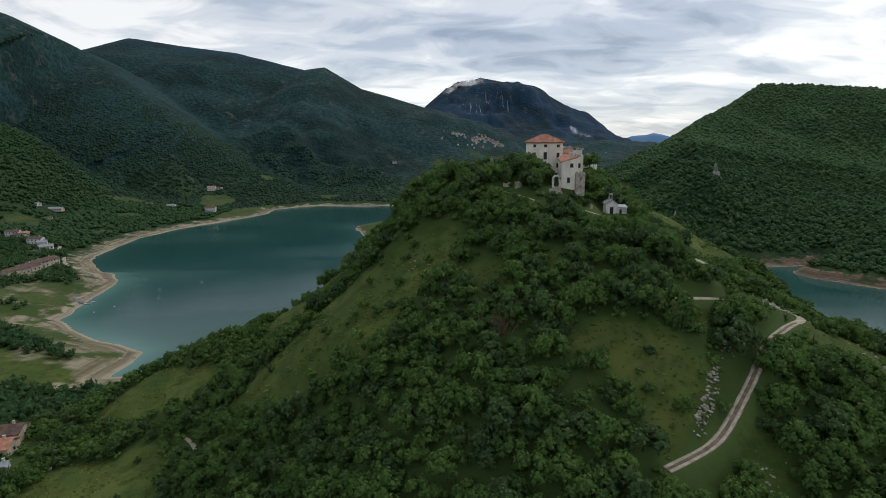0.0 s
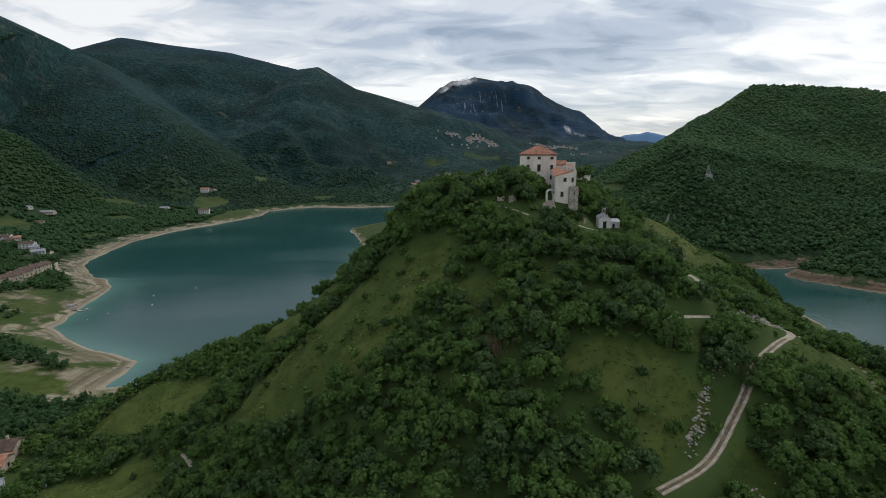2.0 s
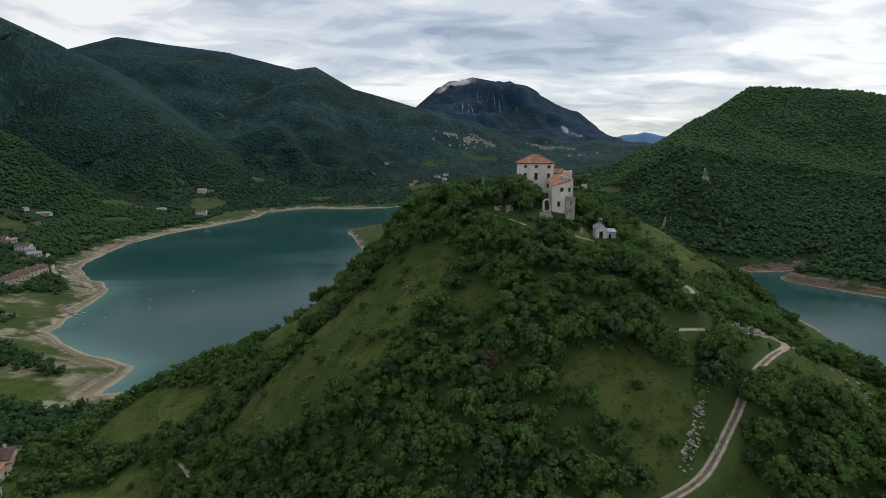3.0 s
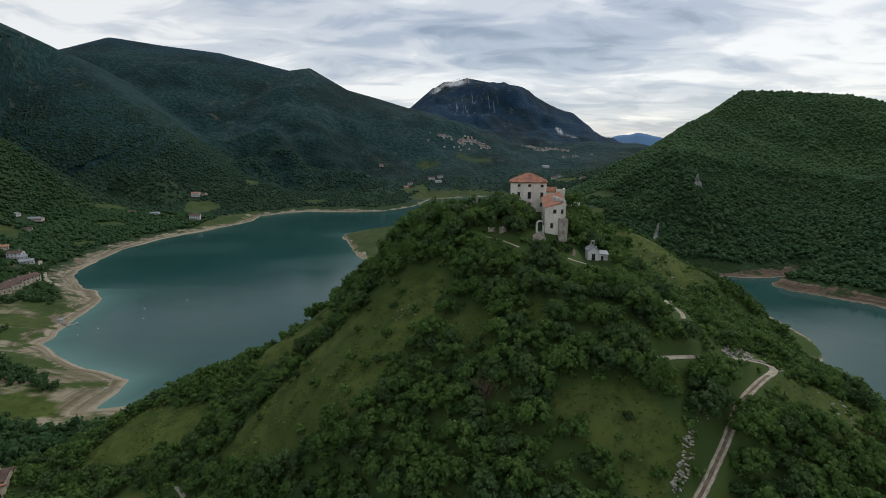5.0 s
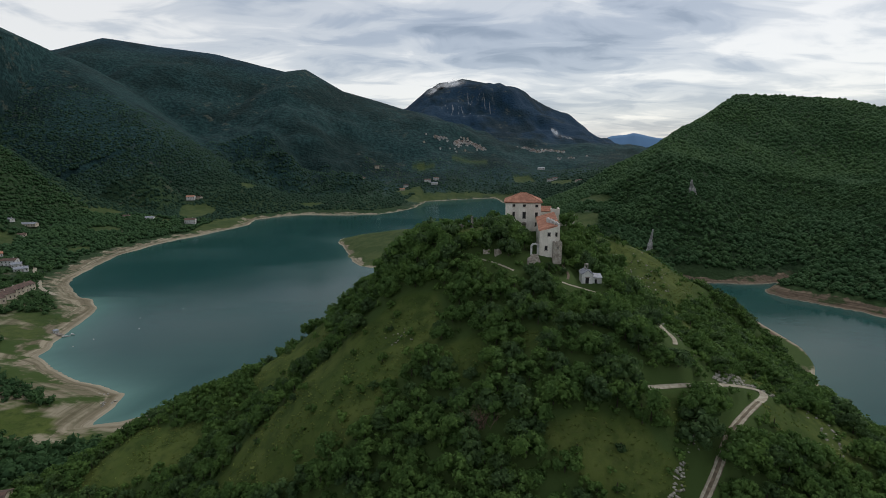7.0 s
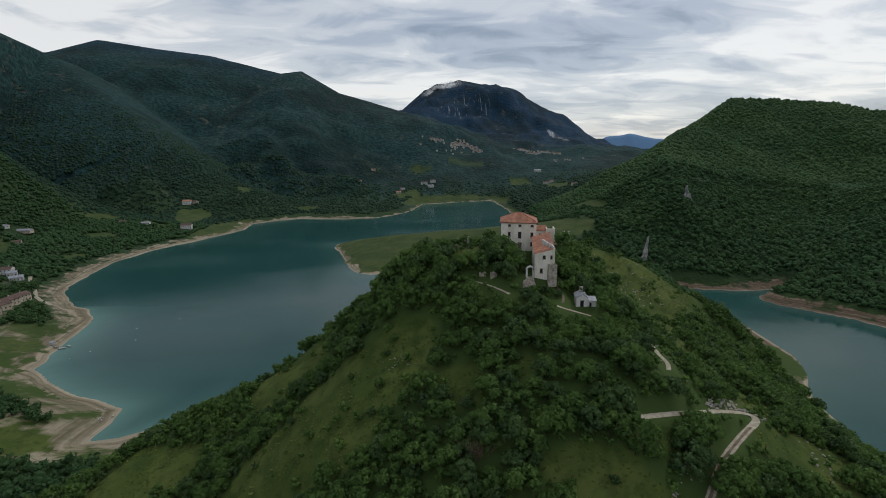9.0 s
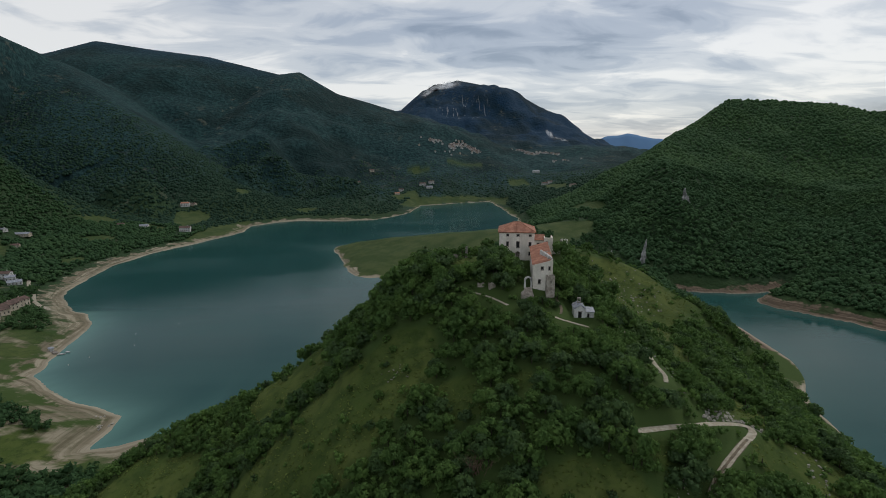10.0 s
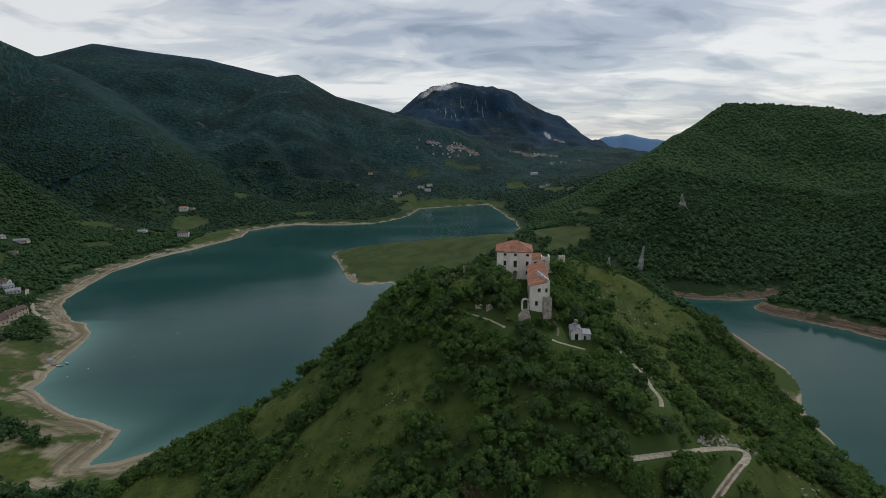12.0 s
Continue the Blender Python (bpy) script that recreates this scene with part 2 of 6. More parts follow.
def land_height(x, y):
    x, y = np.asarray(x, float), np.asarray(y, float)
    ds = shore_distance(x, y)
    top, weight, near = 0.0, 0.0, 0.0
    for crest in CRESTS:
        d, z, share = np.full(x.shape, 1e9), np.zeros(x.shape), np.zeros(x.shape)
        for a, b in zip(crest, crest[1:]):
            e, s = segment_distance(x, y, a, b)
            f = 1 / (e + 3) ** 4
            d, z, share = np.minimum(d, e), z + f * (a[2] + s * (b[2] - a[2])), share + f
        z = z / share
        w = 1 / (d + 4) ** 3
        top, weight, near = top + w * z, weight + w, near + 1 / (d + 1e-3) ** 4
    top, near = top / weight, near ** -0.25
    inland = np.maximum(ds, 0)
    # West of the lake the ridges stand apart, with valleys between them.
    ridge = 9 * (1 - np.exp(-inland / 45)) + 0.075 * inland
    for crest, steep, bank in zip(CRESTS[:4], (0.44, 0.47, 0.40, 0.42), (0.8, 0.9, 0.45, 0.9)):
        d, z = np.full(x.shape, 1e9), np.zeros(x.shape)
        for a, b in zip(crest, crest[1:]):
            e, s = segment_distance(x, y, a, b)
            closer = e < d
            d, z = np.where(closer, e, d), np.where(closer, a[2] + s * (b[2] - a[2]), z)
        rib = 1 + np.clip(d / 250, 0, 1) * (0.26 * fractal(x, y, 330, 3, 61) + 0.10 * fractal(x, y, 95, 3, 64))
        tent = np.minimum(z - steep * d * rib * d / (d + 40), 4 + bank * inland)
        h = np.clip(0.5 + 0.5 * (tent - ridge) / 22, 0, 1)
        ridge = ridge * (1 - h) + tent * h + 11 * h * (1 - h)
    apart = np.clip((20 - x) / 250, 0, 1) * np.clip((y - 60) / 150, 0, 1)
    u = inland / (inland + near)
    slope = u ** 1.3
    east = np.clip((x - 215) / 20, 0, 1) * np.clip((y - 340) / 40, 0, 1)
    rise, run = 9 + 5 * east, 45 - 33 * east
    z = top * slope + rise * (1 - np.exp(-inland / run)) * (1 - slope)
    gully = fractal(x, y, 420, 4, 11)
    z = z + 0.22 * top * slope * (1 - slope ** 3) * gully + 0.09 * top * slope * np.clip(1 - u ** 8, 0, 1) * fractal(x, y, 110, 3, 31)
    z = z + (ridge - z) * apart
    z = z - np.minimum(115 * np.exp(-((x - 1120) / 260) ** 2 - ((y - 2560) / 320) ** 2), 0.72 * z)   # side valley, deepened until the blue ridge shows from the camera
    water = np.maximum(ds * 0.16, -9)
    z = np.where(ds > 0, z, water)
    hill = hill_height(x, y)
    hill = hill + np.clip((hill - 2) / 20, 0, 1) * (0.9 * fractal(x, y, 17, 3, 51))
    k = 3.0
    blend = np.clip(0.5 + 0.5 * (hill - z) / k, 0, 1)
    z = z * (1 - blend) + hill * blend + k * blend * (1 - blend)
    for px, py, pz, hx, hy in PLOTS:
        out = np.hypot(np.maximum(np.abs(x - px) - hx, 0), np.maximum(np.abs(y - py) - hy, 0))
        f = np.clip(1 - out / 5, 0, 1)
        z = z + (pz - z) * f * f * (3 - 2 * f)
    for line, half in WAYS:
        d, level = np.full(x.shape, 1e9), np.zeros(x.shape)
        for a, b in zip(line, line[1:]):
            e, s = segment_distance(x, y, a, b)
            closer = e < d
            d, level = np.where(closer, e, d), np.where(closer, a[2] + s * (b[2] - a[2]), level)
        f = np.clip(1 - (d - half - 0.5) / 2.2, 0, 1)
        z = z + (level - z) * f * f * (3 - 2 * f)
    return z


# Open grass on the hill, and fields on the far banks (plan outlines).
MEADOWS = [
    [(-3, 163), (-10, 166), (-20, 162), (-36, 162), (-48, 157), (-63, 149), (-67, 140), (-57, 129), (-40, 121), (-27, 118), (-17, 121), (-10, 131), (-3, 136), (4, 143), (6, 156)],
    [(-113, 186), (-90, 180), (-82, 170), (-86, 160), (-100, 158), (-110, 157), (-126, 161), (-121, 175)],
    [(-130, 98), (-122, 124), (-119, 141), (-97, 147), (-86, 136), (-78, 112), (-80, 92)],
    [(28, 104), (34, 106), (41, 108), (53, 105), (55, 100), (60, 98), (55, 92), (44, 83), (40, 84), (38, 91), (31, 96)],
    [(57, 111), (64, 113), (68, 111), (65, 106), (60, 107)],
    [(5, 139), (14, 138), (21, 130), (17, 122), (9, 126)],
    [(26, 133), (31, 133), (33, 127), (28, 125)],
    [(92, 122), (106, 130), (122, 128), (124, 117), (108, 104), (99, 108), (90, 113)],
    [(59, 90), (64, 91), (67, 86), (65, 81), (59, 80), (57, 86)],
    [(70, 236), (84, 268), (100, 311), (128, 306), (171, 290), (150, 262), (132, 244), (121, 213), (118, 193), (94, 178), (89, 185), (83, 191), (80, 210), (72, 222)],
    [(94, 178), (118, 193), (112, 173), (120, 168), (122, 151), (105, 135), (97, 131), (88, 130), (98, 141), (100, 153), (91, 156)],
    [(-43, 217), (-54, 216), (-76, 226), (-75, 194), (-60, 176), (-50, 182), (-37, 178)],
    [(14, 192), (26, 192), (26, 185), (14, 185)],
]
FIELDS = [
    [(240, 800), (258, 803), (272, 776), (275, 720), (264, 716), (251, 756)],
    [(150, 590), (178, 632), (200, 655), (222, 662), (232, 648), (221, 628), (190, 605), (165, 575)],
    [(-140, 780), (-130, 680), (-90, 570), (20, 540), (120, 640), (180, 760), (110, 860), (0, 860)],
    [(-388, 805), (-384, 909), (-353, 1002), (-327, 955), (-343, 855), (-363, 811)],
    [(-310, 260), (-180, 240), (-160, 217), (-215, 208), (-330, 218)],
    [(-400, 330), (-300, 330), (-280, 300), (-400, 280)],
    [(-330, 390), (-292, 392), (-286, 340), (-345, 330)],
    [(-58, 1215), (-36, 1335), (73, 1400), (205, 1425), (235, 1328), (215, 1250), (180, 1400), (60, 1345)],
    [(71, 1723), (209, 1727), (205, 1691), (108, 1688)],
    [(269, 1550), (317, 1525), (321, 1458), (264, 1473)],
    [(346, 1391), (374, 1264), (351, 1186), (332, 1299)],
    [(179, 1283), (215, 1188), (209, 1053), (190, 1060), (185, 1200)],
    [(155, 710), (188, 678), (227, 649), (219, 638), (180, 619), (156, 643)],
    [(-60, 1660), (10, 1640), (40, 1610), (-30, 1620)],
    [(278, 1522), (300, 1505), (288, 1460), (266, 1480)],
    [(-90, 1364), (-17, 1410), (-10, 1350), (-66, 1305)],
    [(-587, 645), (-586, 678), (-579, 704), (-559, 663), (-565, 631), (-563, 616)],
    [(-562, 655), (-564, 684), (-529, 635), (-537, 623)],
    [(-610, 883), (-585, 932), (-554, 918), (-544, 882), (-593, 880)],
    [(-510, 911), (-441, 865), (-443, 851), (-481, 858)],
    [(-467, 934), (-489, 999), (-452, 1021), (-428, 1005), (-419, 929), (-417, 868)],
    [(-424, 1121), (-409, 1152), (-390, 1154), (-396, 1114)],
    [(-520, 760), (-500, 790), (-470, 765), (-490, 735)],
    [(-300, 1120), (-270, 1150), (-235, 1140), (-260, 1105)],
    [(-470, 640), (-455, 668), (-440, 650), (-452, 625)],
]

# Dry silt left by the falling water.
SANDS = [[(-251, 276), (-218, 262), (-181, 272), (-170, 240), (-162, 215), (-200, 238), (-219, 233)], [(-401, 528), (-384, 530), (-330, 464), (-294, 429), (-287, 404), (-305, 397)],
         [(-196, 205), (-185, 220), (-172, 214), (-164, 200)]]

# Clearings at the houses of the west bank, shifted towards the camera so these show: x, y, radius.
CLEARINGS = [(-497, 563, 17), (-455, 536, 15), (-435, 524, 12), (-425, 512, 10), (-377, 450, 14), (-372, 433, 14), (-364, 415, 13), (-358, 397, 13), (-583, 729, 16), (-487, 1028, 13), (-409, 850, 13),
             (-480, 858, 10), (-560, 684, 10)]


def in_any(x, y, outlines):
    wx, wy = x + 2.2 * value_noise(x, y, 7, 71), y + 2.2 * value_noise(x, y, 7, 72)
    hit = np.zeros(np.shape(x), bool)
    for outline in outlines:
        hit |= inside(wx, wy, outline)
    return hit

# ---- materials ----
def material(name, rough=0.8, specular=0.3):
    m = bpy.data.materials.new(name)
    m.use_nodes = True
    b = m.node_tree.nodes["Principled BSDF"]
    b.inputs["Roughness"].default_value = rough
    b.inputs["Specular IOR Level"].default_value = specular
    return m, m.node_tree, b


def noise_node(t, size, detail=3.0, rough=0.55, stretch=(1, 1, 1), world=True, offset=(0, 0, 0)):
    """Noise with features of about that many metres."""
    m = t.nodes.new("ShaderNodeMapping")
    m.inputs["Scale"].default_value = stretch
    m.inputs["Location"].default_value = offset
    src = t.nodes.new("ShaderNodeNewGeometry") if world else t.nodes.new("ShaderNodeTexCoord")
    t.links.new(src.outputs["Position" if world else "Object"], m.inputs[0])
    n = t.nodes.new("ShaderNodeTexNoise")
    n.inputs["Scale"].default_value, n.inputs["Detail"].default_value, n.inputs["Roughness"].default_value = 1 / size, detail, rough
    t.links.new(m.outputs[0], n.inputs["Vector"])
    return n.outputs["Fac"]


def mix_colour(t, fac, a, b, how="MIX"):
    n = t.nodes.new("ShaderNodeMix")
    n.data_type, n.blend_type = "RGBA", how
    for i, v in ((0, fac), (6, a), (7, b)):
        if isinstance(v, (int, float)):
            n.inputs[i].default_value = v
        elif isinstance(v, tuple):
            n.inputs[i].default_value = (*v, 1)
        else:
            t.links.new(v, n.inputs[i])
    return n.outputs[2]


def step_node(t, v, lo, hi):
    n = t.nodes.new("ShaderNodeMapRange")
    n.interpolation_type = "SMOOTHSTEP"
    n.inputs["From Min"].default_value, n.inputs["From Max"].default_value = lo, hi
    t.links.new(v, n.inputs["Value"])
    return n.outputs["Result"]


def bump_node(t, bsdf, height, strength, distance):
    n = t.nodes.new("ShaderNodeBump")
    n.inputs["Strength"].default_value, n.inputs["Distance"].default_value = strength, distance
    t.links.new(height, n.inputs["Height"])
    t.links.new(n.outputs[0], bsdf.inputs["Normal"])


def attribute(t, name):
    n = t.nodes.new("ShaderNodeAttribute")
    n.attribute_name = name
    return n.outputs["Fac"]


def weathered(name, light, dark, size, rough=0.85, bump=0.02, streak=False, world=True):
    """A worn mineral surface: two tones at two scales, with fine relief."""
    m, t, b = material(name, rough)
    big = noise_node(t, size, 4, 0.6, (1, 1, 0.35) if streak else (1, 1, 1), world)
    fine = noise_node(t, size / 7, 3, 0.6, world=world)
    c = mix_colour(t, step_node(t, big, 0.35, 0.68), dark, light)
    c = mix_colour(t, math_node(t, "MULTIPLY", step_node(t, fine, 0.3, 0.75), 0.35), c, tuple(v * 0.55 for v in dark))
    t.links.new(c, b.inputs["Base Color"])
    bump_node(t, b, fine, 0.7, bump)
    return m


def foliage(name, deep, fresh, patch=8.0, rough=0.6, spread=0.55):
    m, t, b = material(name, rough, 0.12)
    geo = t.nodes.new("ShaderNodeNewGeometry")
    info = t.nodes.new("ShaderNodeObjectInfo")
    tree = step_node(t, noise_node(t, patch, 1.5), 0.33, 0.67)
    f = math_node(t, "ADD", math_node(t, "MULTIPLY", tree, 0.5), math_node(t, "MULTIPLY", geo.outputs["Random Per Island"], spread))
    f = math_node(t, "ADD", f, math_node(t, "MULTIPLY", info.outputs["Random"], 0.3), clamp=True)
    f = math_node(t, "MULTIPLY", f, f)
    t.links.new(mix_colour(t, f, deep, fresh), b.inputs["Base Color"])
    leaf = t.nodes.new("ShaderNodeBsdfTranslucent")
    t.links.new(mix_colour(t, f, deep, fresh), leaf.inputs["Color"])
    both = t.nodes.new("ShaderNodeMixShader")
    both.inputs[0].default_value = 0.38
    t.links.new(b.outputs[0], both.inputs[1])
    t.links.new(leaf.outputs[0], both.inputs[2])
    t.links.new(both.outputs[0], t.nodes["Material Output"].inputs[0])
    return m


LEAVES = foliage("oak_leaves", (0.070, 0.133, 0.036), (0.138, 0.228, 0.056), 8.0, 0.7, 0.42)
LEAVES_DARK = foliage("evergreen_oak_leaves", (0.052, 0.095, 0.037), (0.098, 0.164, 0.052))
# The next two leaf colours are shifted bluish, with haze painted in.
LEAVES_FAR = foliage("hazed_distant_leaves", (0.050, 0.106, 0.044), (0.072, 0.136, 0.050), 65.0, 0.8, 0.35)
LEAVES_HAZED = foliage("hazed_slope_leaves", (0.031, 0.069, 0.042), (0.045, 0.092, 0.052), 65.0, 0.8, 0.35)
GRASS = foliage("meadow_grass", (0.105, 0.150, 0.034), (0.19, 0.22, 0.065), 12.0, 0.8, 0.5)
TILES_MUTED = weathered("muted_roof_tiles", (0.40, 0.31, 0.27), (0.26, 0.20, 0.175), 1.8, 0.9, 0.03)
BARK = weathered("rough_bark", (0.10, 0.08, 0.06), (0.035, 0.028, 0.02), 0.5, 0.9)
TWIG = weathered("bare_reddish_twigs", (0.30, 0.20, 0.15), (0.16, 0.09, 0.07), 0.4, 0.9)
PLASTER = weathered("stained_lime_plaster", (0.87, 0.81, 0.72), (0.68, 0.62, 0.53), 2.6, 0.9, 0.02, True)
RUBBLE = weathered("rubble_stone", (0.50, 0.45, 0.38), (0.25, 0.21, 0.17), 0.9, 0.9, 0.06)
LIMESTONE = weathered("pale_limestone", (0.46, 0.43, 0.37), (0.20, 0.185, 0.155), 0.8, 0.9, 0.1)
CRAG = weathered("grey_crag", (0.42, 0.41, 0.39), (0.15, 0.15, 0.14), 6.0, 0.9, 0.4)
TILES = weathered("terracotta_tiles", (0.52, 0.25, 0.16), (0.32, 0.145, 0.095), 1.8, 0.85, 0.03)
TILES_BROWN = weathered("brown_roof_tiles", (0.16, 0.10, 0.08), (0.08, 0.055, 0.045), 2.4, 0.85, 0.03)
LEAD = weathered("grey_slab_roof", (0.36, 0.38, 0.41), (0.20, 0.21, 0.24), 1.6, 0.55, 0.01)
WHITEWASH = weathered("whitewash", (0.72, 0.71, 0.68), (0.50, 0.49, 0.46), 1.8, 0.85, 0.01, True)
CREAM = weathered("cream_render", (0.60, 0.53, 0.42), (0.42, 0.36, 0.28), 2.2, 0.85, 0.01, True)
GRAVEL = weathered("pale_gravel", (0.46, 0.42, 0.33), (0.29, 0.25, 0.185), 1.1, 0.95, 0.03)
DIRT = weathered("bare_earth", (0.21, 0.165, 0.115), (0.11, 0.088, 0.06), 1.3, 0.95, 0.03)
TIMBER = weathered("grey_timber", (0.30, 0.27, 0.23), (0.14, 0.12, 0.10), 0.6, 0.85)
# Near-black panel colour that paints the shade inside windows and doorways.
SHADE_PANEL, _t, _b = material("opening_shade", 0.4, 0.4)
_b.inputs["Base Color"].default_value = (0.012, 0.012, 0.013, 1)
HULL = weathered("boat_paint", (0.75, 0.75, 0.73), (0.55, 0.55, 0.54), 0.8, 0.4)
BUOY, _t, _b = material("white_buoy", 0.4, 0.4)
_b.inputs["Base Color"].default_value = (0.75, 0.75, 0.73, 1)

# Ground: woodland floor, meadow, strand and crag, told apart by what grows there, by the height over the water, and far
# off by painted haze.
gm, gt, gb = material("turf_and_forest_floor", 0.95, 0.1)
g_open, g_strand, g_crag, g_far = (attribute(gt, n) for n in ("open", "strand", "crag", "far"))
g_geo = gt.nodes.new("ShaderNodeNewGeometry")
g_xyz = gt.nodes.new("ShaderNodeSeparateXYZ")
gt.links.new(g_geo.outputs["Position"], g_xyz.inputs[0])
n_big, n_mid, n_fine = noise_node(gt, 22, 4), noise_node(gt, 5.0, 4, 0.6), noise_node(gt, 0.9, 4, 0.65)
floor = mix_colour(gt, n_mid, (0.038, 0.066, 0.017), (0.058, 0.088, 0.026))
n_tree = noise_node(gt, 11, 2.5, 0.6)
wood = mix_colour(gt, step_node(gt, n_tree, 0.38, 0.66), (0.026, 0.048, 0.021), (0.034, 0.062, 0.026))
wood = mix_colour(gt, math_node(gt, "MULTIPLY", step_node(gt, noise_node(gt, 170, 4), 0.5, 0.7), 0.5), wood, (0.028, 0.048, 0.022))
# Haze painted into the colour: far woods, then the far heights, turn bluish.
hazed_wood = mix_colour(gt, step_node(gt, n_tree, 0.38, 0.66), (0.012, 0.033, 0.034), (0.025, 0.062, 0.060))
hazed_wood = mix_colour(gt, attribute(gt, "heights"), hazed_wood, (0.014, 0.039, 0.070))
hazed_wood = mix_colour(gt, math_node(gt, "MULTIPLY", step_node(gt, noise_node(gt, 240, 5, 0.62), 0.46, 0.6), 0.6), hazed_wood, (0.007, 0.017, 0.015))
wood = mix_colour(gt, attribute(gt, "hazed_wood"), wood, hazed_wood)
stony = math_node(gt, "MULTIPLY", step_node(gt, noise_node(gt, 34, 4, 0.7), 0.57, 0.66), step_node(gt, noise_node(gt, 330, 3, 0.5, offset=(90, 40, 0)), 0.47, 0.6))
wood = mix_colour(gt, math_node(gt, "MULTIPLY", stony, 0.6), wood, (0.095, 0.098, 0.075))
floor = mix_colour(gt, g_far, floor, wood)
grass = mix_colour(gt, step_node(gt, n_big, 0.35, 0.65), (0.048, 0.075, 0.016), (0.086, 0.110, 0.028))
grass = mix_colour(gt, math_node(gt, "MULTIPLY", step_node(gt, n_mid, 0.42, 0.66), 0.7), grass, (0.026, 0.048, 0.011))
grass = mix_colour(gt, math_node(gt, "MULTIPLY", attribute(gt, "distance"), 0.75), grass, mix_colour(gt, step_node(gt, n_big, 0.4, 0.6), (0.034, 0.060, 0.022), (0.058, 0.080, 0.032)))
grass = mix_colour(gt, math_node(gt, "MULTIPLY", step_node(gt, n_fine, 0.48, 0.7), 0.6), grass, (0.080, 0.092, 0.032))
cover = mix_colour(gt, step_node(gt, math_node(gt, "ADD", g_open, math_node(gt, "MULTIPLY", n_mid, 0.9)), 0.60, 1.15), floor, grass)
bands = noise_node(gt, 3.0, 3, 0.6, (0.03, 0.03, 2.2))
sand = mix_colour(gt, step_node(gt, bands, 0.38, 0.62), (0.31, 0.27, 0.195), (0.17, 0.145, 0.098))
terraces = step_node(gt, noise_node(gt, 0.55, 2, 0.6, (0.012, 0.012, 1.0)), 0.52, 0.60)
sand = mix_colour(gt, math_node(gt, "MULTIPLY", terraces, 0.55), sand, (0.11, 0.095, 0.06))
sand = mix_colour(gt, math_node(gt, "MULTIPLY", step_node(gt, n_mid, 0.5, 0.7), 0.45), sand, (0.10, 0.088, 0.052))
sand = mix_colour(gt, attribute(gt, "scarp"), sand, mix_colour(gt, step_node(gt, bands, 0.38, 0.62), (0.20, 0.145, 0.10), (0.10, 0.070, 0.05)))
level = math_node(gt, "ADD", g_xyz.outputs[2], math_node(gt, "MULTIPLY", math_node(gt, "SUBTRACT", n_big, 0.5), 11.0))
level = math_node(gt, "ADD", level, math_node(gt, "MULTIPLY", math_node(gt, "SUBTRACT", n_mid, 0.5), 3.0))
under = step_node(gt, math_node(gt, "SUBTRACT", math_node(gt, "MULTIPLY", g_strand, 10.0), level), -0.4, 0.6)
under = math_node(gt, "MULTIPLY", under, math_node(gt, "SUBTRACT", 1.0, math_node(gt, "MULTIPLY", step_node(gt, noise_node(gt, 15, 4, 0.6), 0.5, 0.6), math_node(gt, "MULTIPLY", step_node(gt, g_xyz.outputs[2], 1.2, 2.4), 0.85))))
g_patch = math_node(gt, "MULTIPLY", attribute(gt, "patch"), step_node(gt, noise_node(gt, 26, 4, 0.6, (0.6, 1.5, 1)), 0.52, 0.64))
g_silt = math_node(gt, "MULTIPLY", attribute(gt, "silt"), step_node(gt, noise_node(gt, 19, 4, 0.65, (0.7, 1.4, 1)), 0.36, 0.52))
under = math_node(gt, "MAXIMUM", under, math_node(gt, "MULTIPLY", g_silt, 0.9))
cover = mix_colour(gt, math_node(gt, "MAXIMUM", under, math_node(gt, "MULTIPLY", g_patch, 0.85)), cover, sand)
rim = step_node(gt, g_xyz.outputs[2], 0.7, 0.25)
rim.node.inputs["From Min"].default_value, rim.node.inputs["From Max"].default_value = 0.25, 0.8
rim_fac = math_node(gt, "MULTIPLY", math_node(gt, "SUBTRACT", 1.0, rim), under)
cover = mix_colour(gt, math_node(gt, "MULTIPLY", rim_fac, 0.4), cover, (0.42, 0.37, 0.28))
streaks = noise_node(gt, 26, 3, 0.6, (2.4, 0.3, 0.22))
cover = mix_colour(gt, math_node(gt, "MULTIPLY", g_crag, step_node(gt, streaks, 0.59, 0.66)), cover, (0.25, 0.26, 0.26))
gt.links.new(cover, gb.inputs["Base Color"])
relief = math_node(gt, "ADD", math_node(gt, "MULTIPLY", n_fine, 0.12), math_node(gt, "MULTIPLY", math_node(gt, "MULTIPLY", n_tree, g_far), 7.0))
bump_node(gt, gb, relief, 1.0, 1.0)

wm, wtree, wb = material("lake_water", 0.14, 0.17)
wb.inputs["IOR"].default_value = 1.33
w_shallow = attribute(wtree, "shallow")
w_tone = step_node(wtree, noise_node(wtree, 130, 3, 0.5, (0.6, 1.6, 1)), 0.4, 0.65)
w_base = mix_colour(wtree, w_tone, (0.013, 0.056, 0.052), (0.018, 0.066, 0.061))
wtree.links.new(mix_colour(wtree, w_shallow, w_base, (0.11, 0.22, 0.19)), wb.inputs["Base Color"])
wtree.links.new(math_node(wtree, "ADD", 0.09, math_node(wtree, "MULTIPLY", w_tone, 0.08)), wb.inputs["Roughness"])
w_wave = math_node(wtree, "ADD", noise_node(wtree, 1.6, 3, 0.6, (1, 2.0, 1)), math_node(wtree, "MULTIPLY", noise_node(wtree, 7, 2, 0.5, (1, 1.8, 1)), 1.5))
bump_node(wtree, wb, w_wave, 0.12, 0.16)

